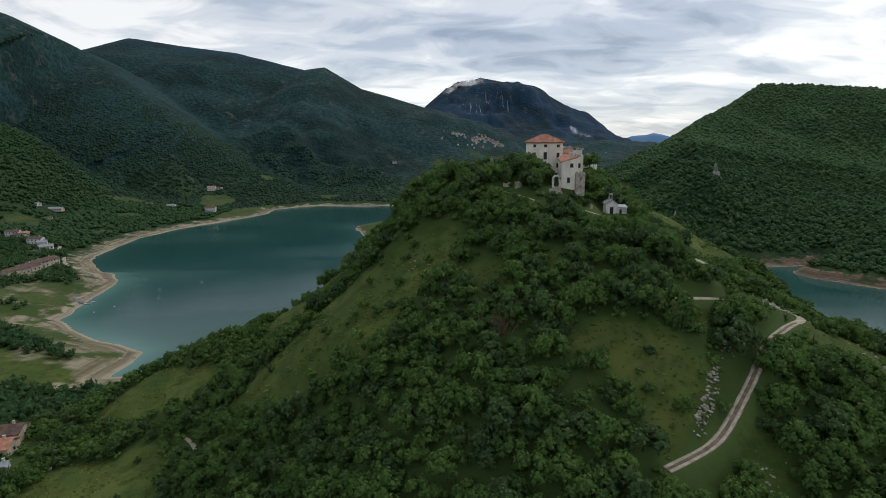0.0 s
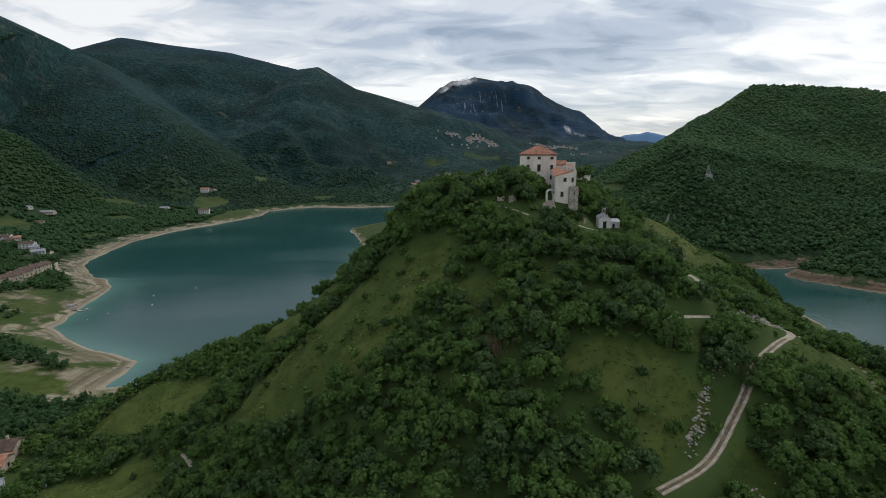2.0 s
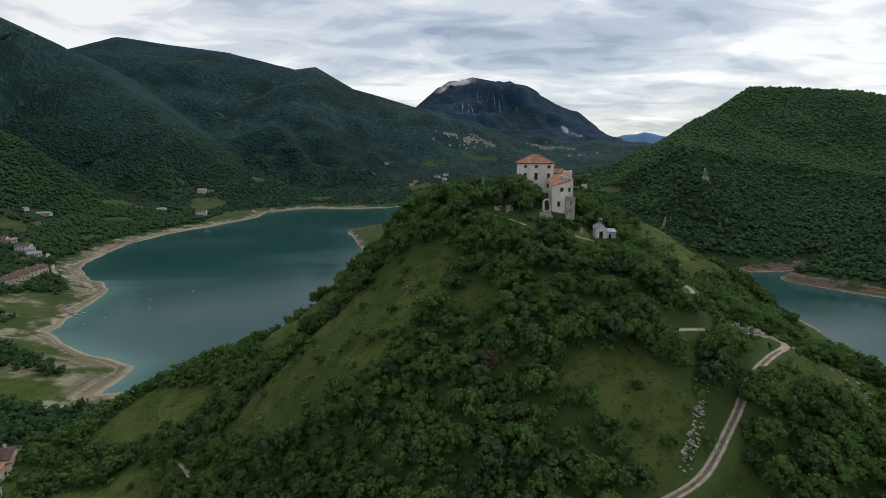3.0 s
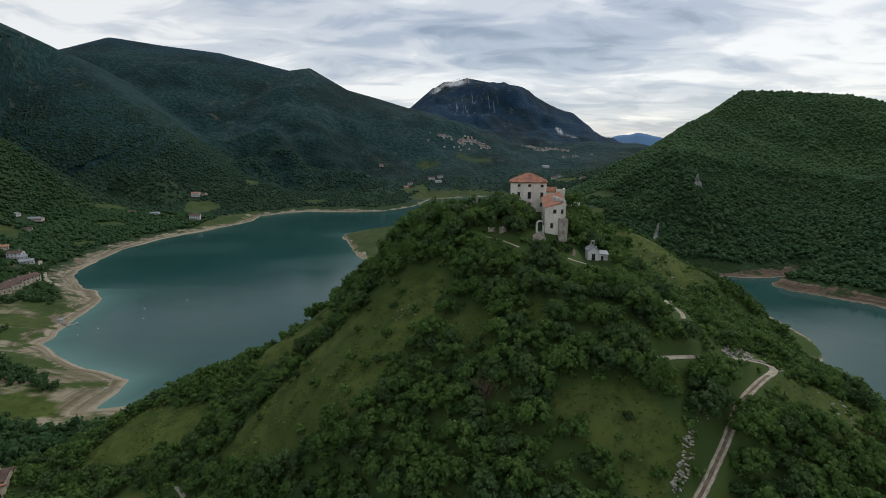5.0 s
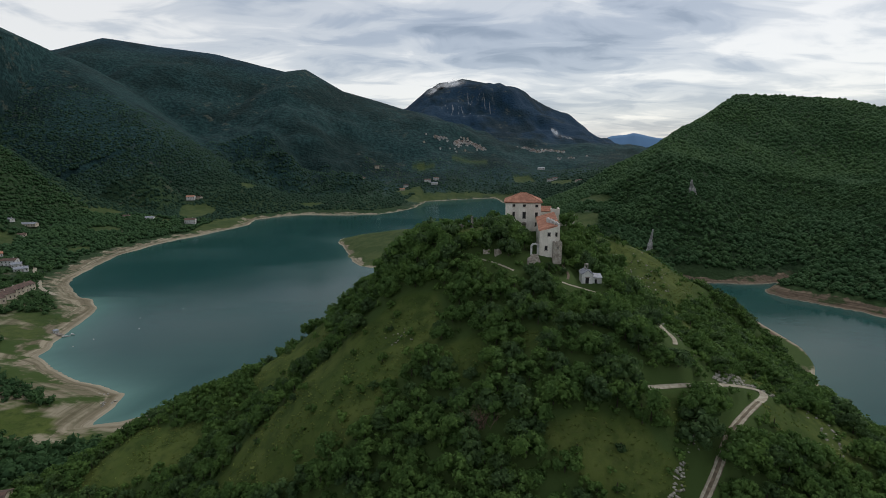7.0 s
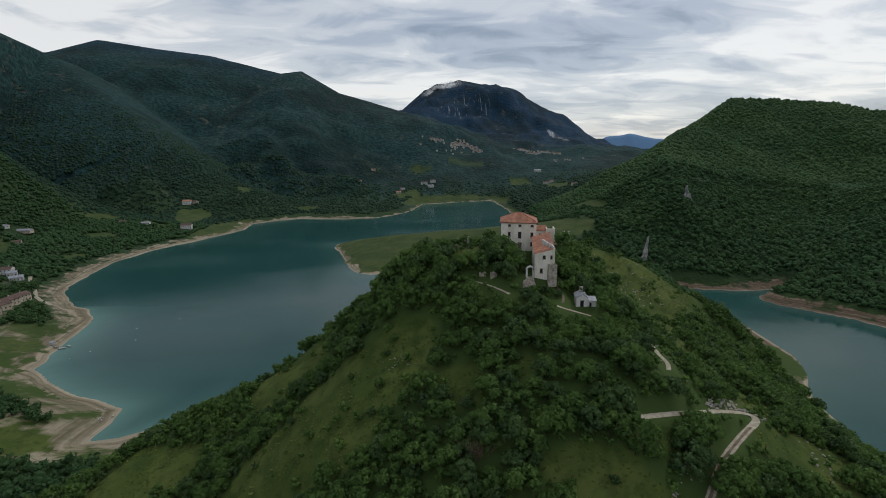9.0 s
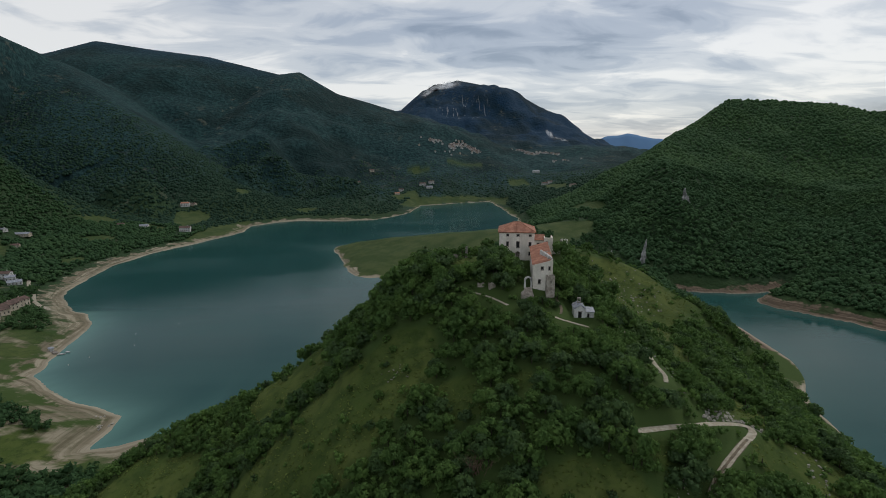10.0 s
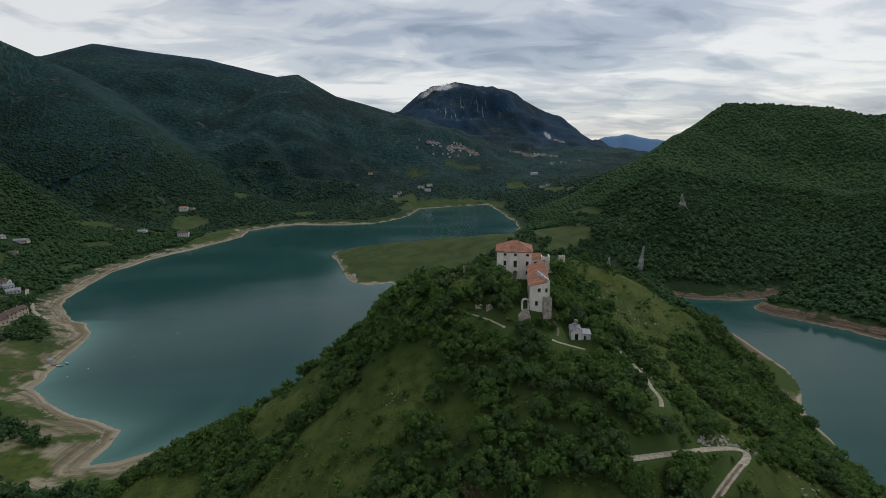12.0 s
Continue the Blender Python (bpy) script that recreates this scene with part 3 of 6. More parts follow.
# ---- the ground sheet and the water ----
def part(name, data, mat, parent=None, label=""):
    """A bmesh or mesh as one object under its thing."""
    if isinstance(data, bmesh.types.BMesh):
        me = bpy.data.meshes.new(name)
        data.to_mesh(me)
        data.free()
    else:
        me = data
    if mat is not None and not me.materials:
        me.materials.append(mat)
    ob = new(name, me)
    ob.parent = parent
    return tagged(ob, label)


def thing(name, m, label, category, group="", kind=""):
    ob = new(name)
    ob.empty_display_size = 0.5
    ob.matrix_basis = m
    return tagged(ob, label, category, group, kind)


def spaced(stops):
    """Coordinates whose spacing glides between (position, spacing) stops."""
    at, step = zip(*stops)
    out = [at[0]]
    while out[-1] < at[-1]:
        out.append(out[-1] + float(np.interp(out[-1], at, step)))
    return np.array(out)


def raw_mesh(name, co, faces, mats=(), slots=None, smooth=False):
    """A mesh from arrays: co (n, 3) and faces (m, k), all of k corners."""
    me = bpy.data.meshes.new(name)
    me.vertices.add(len(co))
    me.vertices.foreach_set("co", np.ascontiguousarray(co, np.float32).ravel())
    k = faces.shape[1]
    me.loops.add(faces.size)
    me.loops.foreach_set("vertex_index", np.ascontiguousarray(faces, np.int32).ravel())
    me.polygons.add(len(faces))
    me.polygons.foreach_set("loop_start", np.arange(0, faces.size, k, dtype=np.int32))
    for m in mats:
        me.materials.append(m)
    if slots is not None:
        me.polygons.foreach_set("material_index", np.ascontiguousarray(slots, np.int32))
    if smooth:
        me.polygons.foreach_set("use_smooth", np.ones(len(faces), bool))
    me.update(calc_edges=True)
    return me


def sheet_mesh(name, xs, ys, zs, keep=None):
    ny, nx = zs.shape
    gx, gy = np.meshgrid(xs, ys)
    i = (np.arange(ny - 1)[:, None] * nx + np.arange(nx - 1)[None]).ravel()
    quads = np.stack([i, i + 1, i + nx + 1, i + nx], -1)
    return raw_mesh(name, np.stack([gx, gy, zs], -1).reshape(-1, 3), quads, smooth=True)


def paint_attribute(me, name, values):
    me.attributes.new(name, "FLOAT", "POINT").data.foreach_set("value", np.ascontiguousarray(values, np.float32).ravel())


GX = spaced([(-4900, 160), (-1500, 30), (-430, 8), (-320, 4), (-150, 3.4), (25, 2.8), (35, 1.9), (105, 1.9), (120, 3.2), (280, 3.6), (450, 7), (1200, 26), (2600, 60), (4900, 160)])
GY = spaced([(-4900, 300), (-300, 40), (20, 5), (60, 3), (78, 1.9), (165, 1.9), (210, 2.8), (300, 3.8), (520, 5.5), (1000, 10), (1500, 20), (3300, 30), (4900, 120)])
GXX, GYY = np.meshgrid(GX, GY)
GZ = land_height(GXX, GYY)
G_SHORE = shore_distance(GXX, GYY)
G_HILL = hill_height(GXX, GYY)
ground = new("ground", sheet_mesh("ground", GX, GY, GZ))
ground.data.materials.append(gm)
tagged(ground, "green meadow hills and wooded mountains round a lake", "ground", kind="structure")
on_hill = (G_HILL > 4) & (GXX < 270) & (GYY < 430)
open_land = np.where(on_hill, in_any(GXX, GYY, MEADOWS), in_any(GXX, GYY, FIELDS)).astype(float)
for _ in range(2):
    soft = open_land.copy()
    soft[1:-1, 1:-1] = (open_land[1:-1, 1:-1] * 2 + open_land[:-2, 1:-1] + open_land[2:, 1:-1] + open_land[1:-1, :-2] + open_land[1:-1, 2:]) / 6
    open_land = soft
paint_attribute(ground.data, "open", open_land)
# Two masks for the painted haze, growing with distance.
paint_attribute(ground.data, "hazed_wood", np.where(GXX < 60, np.clip((np.hypot(GXX, GYY) - 1120) / 260, 0, 1), np.clip((GYY - 1150 + 0.35 * GXX) / 500, 0, 1)))
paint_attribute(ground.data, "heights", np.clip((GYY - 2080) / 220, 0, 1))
paint_attribute(ground.data, "distance", np.clip((np.hypot(GXX, GYY) - 350) / 200, 0, 1))
paint_attribute(ground.data, "far", np.clip((np.hypot(GXX, GYY) - 420) / 200, 0, 1) * (1 - open_land))
strand = np.where(GYY < 420, 0.27, np.where(GYY < 700, 0.42, 0.34))
strand = np.where((GXX > -145) & (GXX < 220) & (GYY > 520), 0.14, strand)
strand = np.where((GXX > 225) & (GYY > 340), np.where(GXX < 320, 0.4, 0.72), strand)
strand = np.where(on_hill & (GXX < 120), -0.8, strand)
strand = np.where((GXX > 120) & (GXX < 290) & (GYY < 335), 0.06, strand)
strand = np.where(np.abs(G_SHORE) > 110, 0.0, strand)
strand = np.where((G_SHORE > 40) & (GYY < 330) & (GXX < 0), 0.3, strand)
paint_attribute(ground.data, "patch", np.clip(1.4 - G_SHORE / 70, 0, 1) * (G_SHORE > 0) * (GXX < -130) * (GYY < 520) * ~on_hill)
paint_attribute(ground.data, "silt", in_any(GXX, GYY, SANDS))
paint_attribute(ground.data, "strand", strand)
paint_attribute(ground.data, "scarp", ((GXX > 225) & (GYY > 300)).astype(float) * 0.85)
paint_attribute(ground.data, "crag", np.clip(1 - np.hypot((GXX - 222) / 150, (GYY - 2670) / 190), 0, 1) ** 0.5 * np.clip((GZ - 285) / 20, 0, 1) * np.clip((440 - GZ) / 30, 0, 1))

WX = spaced([(-700, 40), (-420, 8), (-140, 8), (0, 20), (180, 8), (420, 8), (900, 60)])
WY = spaced([(-600, 80), (180, 8), (560, 8), (1100, 20), (1600, 60)])
WXX, WYY = np.meshgrid(WX, WY)
lake = new("water", sheet_mesh("water", WX, WY, np.zeros(WXX.shape)))
lake.data.materials.append(wm)
tagged(lake, "calm blue-green lake water, turquoise in the shallows", "water", kind="structure")
w_depth = -shore_distance(WXX, WYY)
paint_attribute(lake.data, "shallow", np.exp(-np.maximum(w_depth, 0) / 16) * np.where((WXX < -120) & (WYY < 460), 0.85, 0.18))


# ---- track and footpaths: two worn wheel ruts with a strip of turf between ----
def ribbon(line, offset, half, lift, seed):
    p = line[:, :2]
    way = np.gradient(p, axis=0)
    way /= np.hypot(*way.T)[:, None]
    side = np.stack([way[:, 1], -way[:, 0]], -1)
    jitter = 0.10 * np.array([value_noise(np.array([k * 1.7]), np.array([seed * 3.1]), 2.0, seed)[0] for k in range(len(p))])
    rows = []
    for s in (-1, -0.4, 0.4, 1):
        q = p + side * (offset + s * (half + (jitter if abs(s) == 1 else 0)))[:, None] if abs(s) == 1 else p + side * (offset + s * half)
        crown = lift if abs(s) < 1 else lift - 0.08
        rows.append(np.column_stack([q, line[:, 2] + crown]))
    n = len(p)
    co = np.concatenate(rows)
    i = np.arange(n - 1)
    faces = np.concatenate([np.stack([k * n + i, k * n + i + 1, (k + 1) * n + i + 1, (k + 1) * n + i], -1) for k in range(3)])
    return raw_mesh("rut", co, faces[:, ::-1], smooth=True)


def dense(line, step=0.8):
    s = np.r_[0, np.cumsum(np.hypot(*np.diff(line[:, :2], axis=0).T))]
    q = np.arange(0, s[-1], step)
    return np.column_stack([np.interp(q, s, line[:, k]) for k in range(3)])


track_line = dense(WAYS[0][0])
track = thing("track_road", Matrix(), "pale gravel farm track with two worn ruts", "road", kind="structure")
bend = int(np.argmax(track_line[:, 0]))
part("verge", ribbon(track_line, 0.0, 1.12, 0.10, 3), DIRT, track, "trodden earth between the ruts")
for off in (-0.66, 0.66):
    part("rut", ribbon(track_line[: bend - 8], off, 0.31, 0.17, 5), GRAVEL, track)
part("gravel_bed", ribbon(track_line[bend - 10:], 0.0, 1.15, 0.16, 6), GRAVEL, track)
for (line, half), label in zip(WAYS[1:], ("worn pale footpath up the grassy slope", "short pale path before the chapel", "short pale path below the castle", "strip of bare brown earth beside the wing", "dirt path at the field's edge")):
    path_thing = thing("footpath", Matrix(), label, "path", kind="structure")
    part("path_bed", ribbon(dense(line), 0.0, half * 0.8, 0.14, 9), DIRT if "brown" in label else GRAVEL, path_thing)

# ---- masonry helpers ----
def box_bm(bm, x0, x1, y0, y1, z0, z1):
    bmesh.ops.create_cube(bm, size=1, matrix=Matrix.Translation(((x0 + x1) / 2, (y0 + y1) / 2, (z0 + z1) / 2)) @ Matrix.Diagonal((x1 - x0, y1 - y0, z1 - z0, 1)))


def box(x0, x1, y0, y1, z0, z1, bevel=0.0):
    bm = bmesh.new()
    box_bm(bm, x0, x1, y0, y1, z0, z1)
    if bevel:
        bmesh.ops.bevel(bm, geom=bm.edges[:], offset=bevel, segments=1, affect="EDGES")
    return bm


def pierced_wall(width, height, thick, holes, ragged=0.0, seed=0):
    """A wall in x and z, front face at y = 0, with real openings (x0, x1, z0, z1). ragged: a broken top edge of that many metres."""
    xs = sorted({0.0, width, *(v for h in holes for v in h[:2])})
    zs = sorted({0.0, height, *(v for h in holes for v in h[2:])})
    if ragged:
        xs = sorted({*xs, *np.arange(0.6, width, 0.6).round(3)})
    rng = random.Random(seed)
    top = {x: height - (ragged * rng.random() if ragged else 0) for x in xs}
    bm = bmesh.new()
    solid = lambda i, j: 0 <= i < len(xs) - 1 and 0 <= j < len(zs) - 1 and not any(h[0] <= (xs[i] + xs[i + 1]) / 2 <= h[1] and h[2] <= (zs[j] + zs[j + 1]) / 2 <= h[3] for h in holes)
    cache = {}

    def v(i, j, y):
        key = (i, j, y)
        if key not in cache:
            cache[key] = bm.verts.new((xs[i], y, min(zs[j], top[xs[i]]) if j < len(zs) - 1 else top[xs[i]]))
        return cache[key]

    for i in range(len(xs) - 1):
        for j in range(len(zs) - 1):
            if not solid(i, j):
                continue
            bm.faces.new((v(i, j, 0), v(i + 1, j, 0), v(i + 1, j + 1, 0), v(i, j + 1, 0)))
            bm.faces.new((v(i, j, thick), v(i, j + 1, thick), v(i + 1, j + 1, thick), v(i + 1, j, thick)))
            for di, dj, a, b in ((-1, 0, (i, j), (i, j + 1)), (1, 0, (i + 1, j + 1), (i + 1, j)), (0, -1, (i + 1, j), (i, j)), (0, 1, (i, j + 1), (i + 1, j + 1))):
                if not solid(i + di, j + dj):
                    bm.faces.new((v(*a, 0), v(*b, 0), v(*b, thick), v(*a, thick)))
    bmesh.ops.recalc_face_normals(bm, faces=bm.faces[:])
    return bm


def moved(bm, m):
    bmesh.ops.transform(bm, matrix=m, verts=bm.verts[:])
    return bm


def window_unit(parent, m, w, h, thick, mullion=True, pane_name="window"):
    """A recessed near-black panel, painted as an opening's inner shade, with its stone surround; m: lower left corner
    on the wall's face.
    """
    win = part(pane_name, moved(box(0, w, 0.28, 0.34, 0, h), m), SHADE_PANEL, parent, "near-black panel painted as the shade inside an opening")
    frame_bm = bmesh.new()
    for x0, x1, z0, z1 in ((-0.14, 0, -0.1, h + 0.14), (w, w + 0.14, -0.1, h + 0.14), (0, w, h, h + 0.14)):
        box_bm(frame_bm, x0, x1, -0.05, 0.12, z0, z1)
    part("window_surround", moved(frame_bm, m), RUBBLE, win)
    part("window_sill", moved(box(-0.2, w + 0.2, -0.12, 0.2, -0.16, -0.1 + 0.098), m), RUBBLE, win)
    return win


def tile_course_mesh(width, rise_len, seed):
    """One row of half-round tiles laid up a slope: a corrugated strip, x along the eave, y up the slope."""
    n = 5
    a = np.linspace(0, math.pi, n)
    prof = np.column_stack([-np.cos(a) * width * 0.5, np.sin(a) * width * 0.38])
    rows = max(2, int(rise_len / 0.9))
    co, faces = [], []
    for r in range(rows):
        for e, lift in ((r / rows, 0.05), ((r + 1) / rows + 0.01, 0.0)):
            co += [(px, e * rise_len, pz + lift) for px, pz in prof]
        b = r * 2 * n
        faces += [(b + k, b + k + 1, b + n + k + 1, b + n + k) for k in range(n - 1)]
    return raw_mesh("tile_row", np.array(co), np.array(faces)[:, ::-1], (TILES,), smooth=False)


def slope_frame(origin, along, up):
    x, y = Vector(along).normalized(), Vector(up).normalized()
    z = x.cross(y)
    m = Matrix((x, y, z)).transposed().to_4x4()
    m.translation = origin
    return m


def tiled_slope(parent, corners, tile=0.46, mat=None):
    """A roof face (eave left, eave right, top right, top left) with rows of half-round tiles up the slope."""
    e0, e1, t1, t0 = (Vector(c) for c in corners)
    along = (e1 - e0).normalized()
    width = (e1 - e0).length
    up = t0 - e0
    up = up - along * up.dot(along)
    frame_m = slope_frame(e0, along, up)
    inv = frame_m.inverted()
    tx0, tx1, top = (inv @ t0).x, (inv @ t1).x, (inv @ t0).y
    bm = bmesh.new()
    lower = [bm.verts.new(inv @ c - Vector((0, 0, 0.16))) for c in (e0, e1, t1, t0)]
    upper = [bm.verts.new(inv @ c) for c in (e0, e1, t1, t0)]
    bm.faces.new(upper)
    bm.faces.new(lower[::-1])
    for a, b in ((0, 1), (1, 2), (2, 3), (3, 0)):
        bm.faces.new((lower[a], lower[b], upper[b], upper[a]))
    bmesh.ops.recalc_face_normals(bm, faces=bm.faces[:])
    slab = part("roof_slope", moved(bm, frame_m), mat or TILES, parent)
    rows = []
    cache = {}
    for k in range(int(width / tile)):
        x = (k + 0.5) * tile
        run = top
        if x < tx0:
            run = top * x / max(tx0, 1e-3)
        elif x > tx1:
            run = top * (width - x) / max(width - tx1, 1e-3)
        run = round(run, 1)
        if run < 0.5:
            continue
        if run not in cache:
            cache[run] = tile_course_mesh(tile, run, k)
            if mat is not None:
                cache[run].materials[0] = mat
        rows.append((cache[run], frame_m @ Matrix.Translation((x, 0, 0.005))))
    return slab, rows


TILE_ROWS = []     # laid at the end of the file


def roof_of(parent, faces, mat=None):
    for corners in faces:
        slab, rows = tiled_slope(parent, corners, mat=mat)
        TILE_ROWS.extend((slab, me, m) for me, m in rows)
    return slab


# ---- the castle house: three storeys, hipped roof ----
def turned(x, y, degrees):
    """Turned about the plan point, with everything built in place."""
    return Matrix.Translation((x, y, 0)) @ Matrix.Rotation(radians(degrees), 4, "Z") @ Matrix.Translation((-x, -y, 0))


house = thing("castle_house", turned(39.2, 196.4, -10), "tall plastered castle house with hipped terracotta roof, on the hilltop", "house")
HX0, HX1, HY0, HY1, HZ0, HZ1 = 32.2, 46.3, 196.4, 210.0, 104.6, 116.1
front_holes = [(2.9, 3.8, 10.1, 11.0), (7.0, 8.0, 10.1, 10.95), (11.9, 12.9, 10.05, 10.9), (2.9, 3.75, 6.0, 7.9), (6.95, 8.1, 5.4, 8.0), (11.9, 12.85, 6.0, 7.8),
               (6.8, 8.3, 0.9, 3.8), (11.95, 12.9, 2.3, 3.8)]
part("front_wall", moved(pierced_wall(HX1 - HX0, HZ1 - HZ0, 0.7, front_holes), Matrix.Translation((HX0, HY0, HZ0))), PLASTER, house)
side_holes = [(2.5, 3.4, 6.0, 7.6), (6.2, 7.1, 6.0, 7.6), (9.9, 10.8, 6.0, 7.6), (2.5, 3.3, 10.0, 10.8), (9.9, 10.7, 10.0, 10.8)]
for x, turn in ((HX0, -90), (HX1, 90)):
    m = Matrix.Translation((x, HY1 - 0.702 if turn < 0 else HY0 + 0.702, HZ0)) @ Matrix.Rotation(radians(turn), 4, "Z")
    part("side_wall", moved(pierced_wall(HY1 - HY0 - 1.404, HZ1 - HZ0, 0.7, side_holes), m), PLASTER, house)
    for a, b, c, d in side_holes:
        window_unit(house, m @ Matrix.Translation((a, 0, c)), b - a, d - c, 0.7)
part("back_wall", moved(pierced_wall(HX1 - HX0, HZ1 - HZ0, 0.7, []), Matrix.Translation((HX1, HY1, HZ0)) @ Matrix.Rotation(math.pi, 4, "Z")), PLASTER, house)
for k, (a, b, c, d) in enumerate(front_holes):
    m = Matrix.Translation((HX0 + a, HY0, HZ0 + c))
    if k == 6:
        door = part("door", moved(box(0, b - a, 0.35, 0.42, 0, d - c - 0.5), m), TIMBER, house, "weathered double door in an arched opening")
        arch = bmesh.new()
        for s in range(9):
            ang = math.pi * s / 8
            w = (b - a) / 2
            c0 = Matrix.Translation((w + math.cos(ang) * (w + 0.1), -0.04, d - c - 0.75 + math.sin(ang) * 0.8)) @ Matrix.Rotation(-ang, 4, "Y")
            bmesh.ops.create_cube(arch, size=1, matrix=c0 @ Matrix.Diagonal((0.3, 0.3, 0.34, 1)))
        part("door_arch", moved(arch, m), RUBBLE, door)
    else:
        window_unit(house, m, b - a, d - c, 0.7)
part("cornice", moved(box(-0.25, HX1 - HX0 + 0.25, -0.25, HY1 - HY0 + 0.25, 0.003, 0.3), Matrix.Translation((HX0, HY0, HZ1))), RUBBLE, house)
part("floor_slab", box(HX0 + 0.71, HX1 - 0.71, HY0 + 0.71, HY1 - 0.71, HZ0, HZ0 + 0.4), RUBBLE, house)
o, rz, pk = 0.55, HZ1 + 0.3, HZ1 + 3.5
A, B, C, D = (HX0 - o, HY0 - o, rz), (HX1 + o, HY0 - o, rz), (HX1 + o, HY1 + o, rz), (HX0 - o, HY1 + o, rz)
R0, R1 = (38.2, (HY0 + HY1) / 2, pk), (40.3, (HY0 + HY1) / 2, pk)
roof_of(house, [(A, B, R1, R0), (B, C, (R1[0], R1[1], pk), (R1[0], R1[1] - 0.01, pk)), (C, D, R0, R1), (D, A, (R0[0], R0[1] - 0.01, pk), (R0[0], R0[1], pk))])
bm = bmesh.new()
bmesh.ops.create_cone(bm, cap_ends=True, segments=6, radius1=0.2, radius2=0.16, depth=0.6)
ridge_me = bpy.data.meshes.new("ridge_tile")
bm.to_mesh(ridge_me)
bm.free()
for p, q in ((A, R0), (B, R1), (C, R1), (D, R0), (R0, R1)):
    p, q = Vector(p), Vector(q)
    n = int((q - p).length / 0.55)
    for k in range(n):
        c = p + (q - p) * ((k + 0.5) / n) + Vector((0, 0, 0.16))
        part("ridge_tile", ridge_me, TILES, house).matrix_basis = Matrix.Translation(c) @ (q - p).to_track_quat("Z", "Y").to_matrix().to_4x4()

# ---- the long wing in front of the house, half fallen in ----
vr_wing = random.Random(17)


def rock_lump(size, seed):
    bm = bmesh.new()
    bmesh.ops.create_icosphere(bm, subdivisions=1, radius=size)
    for v in bm.verts:
        v.co *= 1 + 0.5 * noise.noise(v.co * 3 + Vector((seed, 0, 0)))
    return bm


wing = thing("castle_wing", turned(43.3, 168.0, -10), "long ruined stone wing with a broken terracotta roof", "building")
wx0, wx1, wy0, wy1 = 39.9, 46.7, 168.0, 195.4
wing_holes = [(2.7, 3.6, 7.5, 8.7), (5.35, 5.95, 7.4, 8.8), (1.9, 2.7, 2.4, 4.0)]
m = Matrix.Translation((wx0, wy0, 100.2))
part("gable_wall", moved(pierced_wall(wx1 - wx0, 9.2, 0.7, wing_holes), m), PLASTER, wing, "stained front wall under a lean-to roof")
bm = bmesh.new()
front = [bm.verts.new((p[0], 0, p[1])) for p in ((0, 9.203), (6.8, 9.203), (6.8, 11.5), (6.0, 11.0), (4.3, 10.35), (2.0, 9.75))]
back = [bm.verts.new((v.co.x, 0.7, v.co.z)) for v in front]
bm.faces.new(front)
bm.faces.new(back[::-1])
for i in range(6):
    bm.faces.new((front[(i + 1) % 6], front[i], back[i], back[(i + 1) % 6]))
part("gable_top", moved(bm, m), PLASTER, wing, "broken sloping top of the front wall")
for a, b, c, d in wing_holes:
    window_unit(wing, m @ Matrix.Translation((a, 0, c)), b - a, d - c, 0.7)
m = Matrix.Translation((wx1, wy0 + 0.702, 100.2)) @ Matrix.Rotation(radians(90), 4, "Z")
long_holes = [(2.0, 2.9, 5.5, 7.0), (7.5, 8.4, 6.2, 7.6), (13.0, 13.9, 7.0, 8.4), (19.0, 19.9, 8.0, 9.4)]
part("long_wall", moved(pierced_wall(wy1 - wy0 - 0.704, 11.2, 0.7, long_holes, 0.5, 5), m), PLASTER, wing)
for a, b, c, d in long_holes:
    window_unit(wing, m @ Matrix.Translation((a, 0, c)), b - a, d - c, 0.7)
m = Matrix.Translation((wx0, wy1, 100.2)) @ Matrix.Rotation(radians(-90), 4, "Z")
part("long_wall", moved(pierced_wall(wy1 - wy0 - 0.704, 9.3, 0.7, [(9.0, 10.0, 4.5, 6.2), (17.0, 18.1, 4.0, 6.4)], 0.8, 6), m), PLASTER, wing)
roof_of(wing, [((wx0 - 0.4, 195.2, 110.6), (wx0 - 0.4, 168.3, 109.4), (wx1 - 0.1, 168.3, 111.5), (wx1 - 0.1, 195.2, 112.8))])
for k in range(13):
    f = k / 12
    x, y = 46.2 - 3.2 * f, 168.3 + 10.2 * f
    top = 112.1 + 0.16 * ((k * 7) % 3) + 0.5 * f
    part("wall_stump", box(x - 0.3, x + 0.3, y, y + 0.845, 109.2, top, 0.05), WHITEWASH, wing, "white stump of a broken wall above the roof")
for k in range(16):
    f = vr_wing.random()
    part("fallen_stone", moved(rock_lump(vr_wing.uniform(0.18, 0.42), k), Matrix.Translation((44.2 + 2.2 * vr_wing.random(), 168.8 + 11 * f, 111.5 + 0.6 * f))), LIMESTONE, wing)
part("wing_floor", box(wx0 + 0.71, wx1 - 0.71, wy0 + 0.71, wy1 - 0.1, 100.2, 100.6), RUBBLE, wing)

# ---- the buttress stump before the wing ----
stump = thing("ruined_bastion", pose(44.3, 165.9, 98.2), "broken stone bastion leaning on the ruined wing", "ruin")
part("bastion_wall", pierced_wall(2.9, 8.4, 0.7, [(1.2, 1.7, 5.2, 6.2)], 0.8, 8), RUBBLE, stump)
for x in (0.0, 2.2):
    part("bastion_side", moved(pierced_wall(1.4, 8.0, 0.7, [], 0.9, 9 + int(x)), Matrix.Translation((x + 0.7, 0.702, 0)) @ Matrix.Rotation(radians(90), 4, "Z")), RUBBLE, stump)

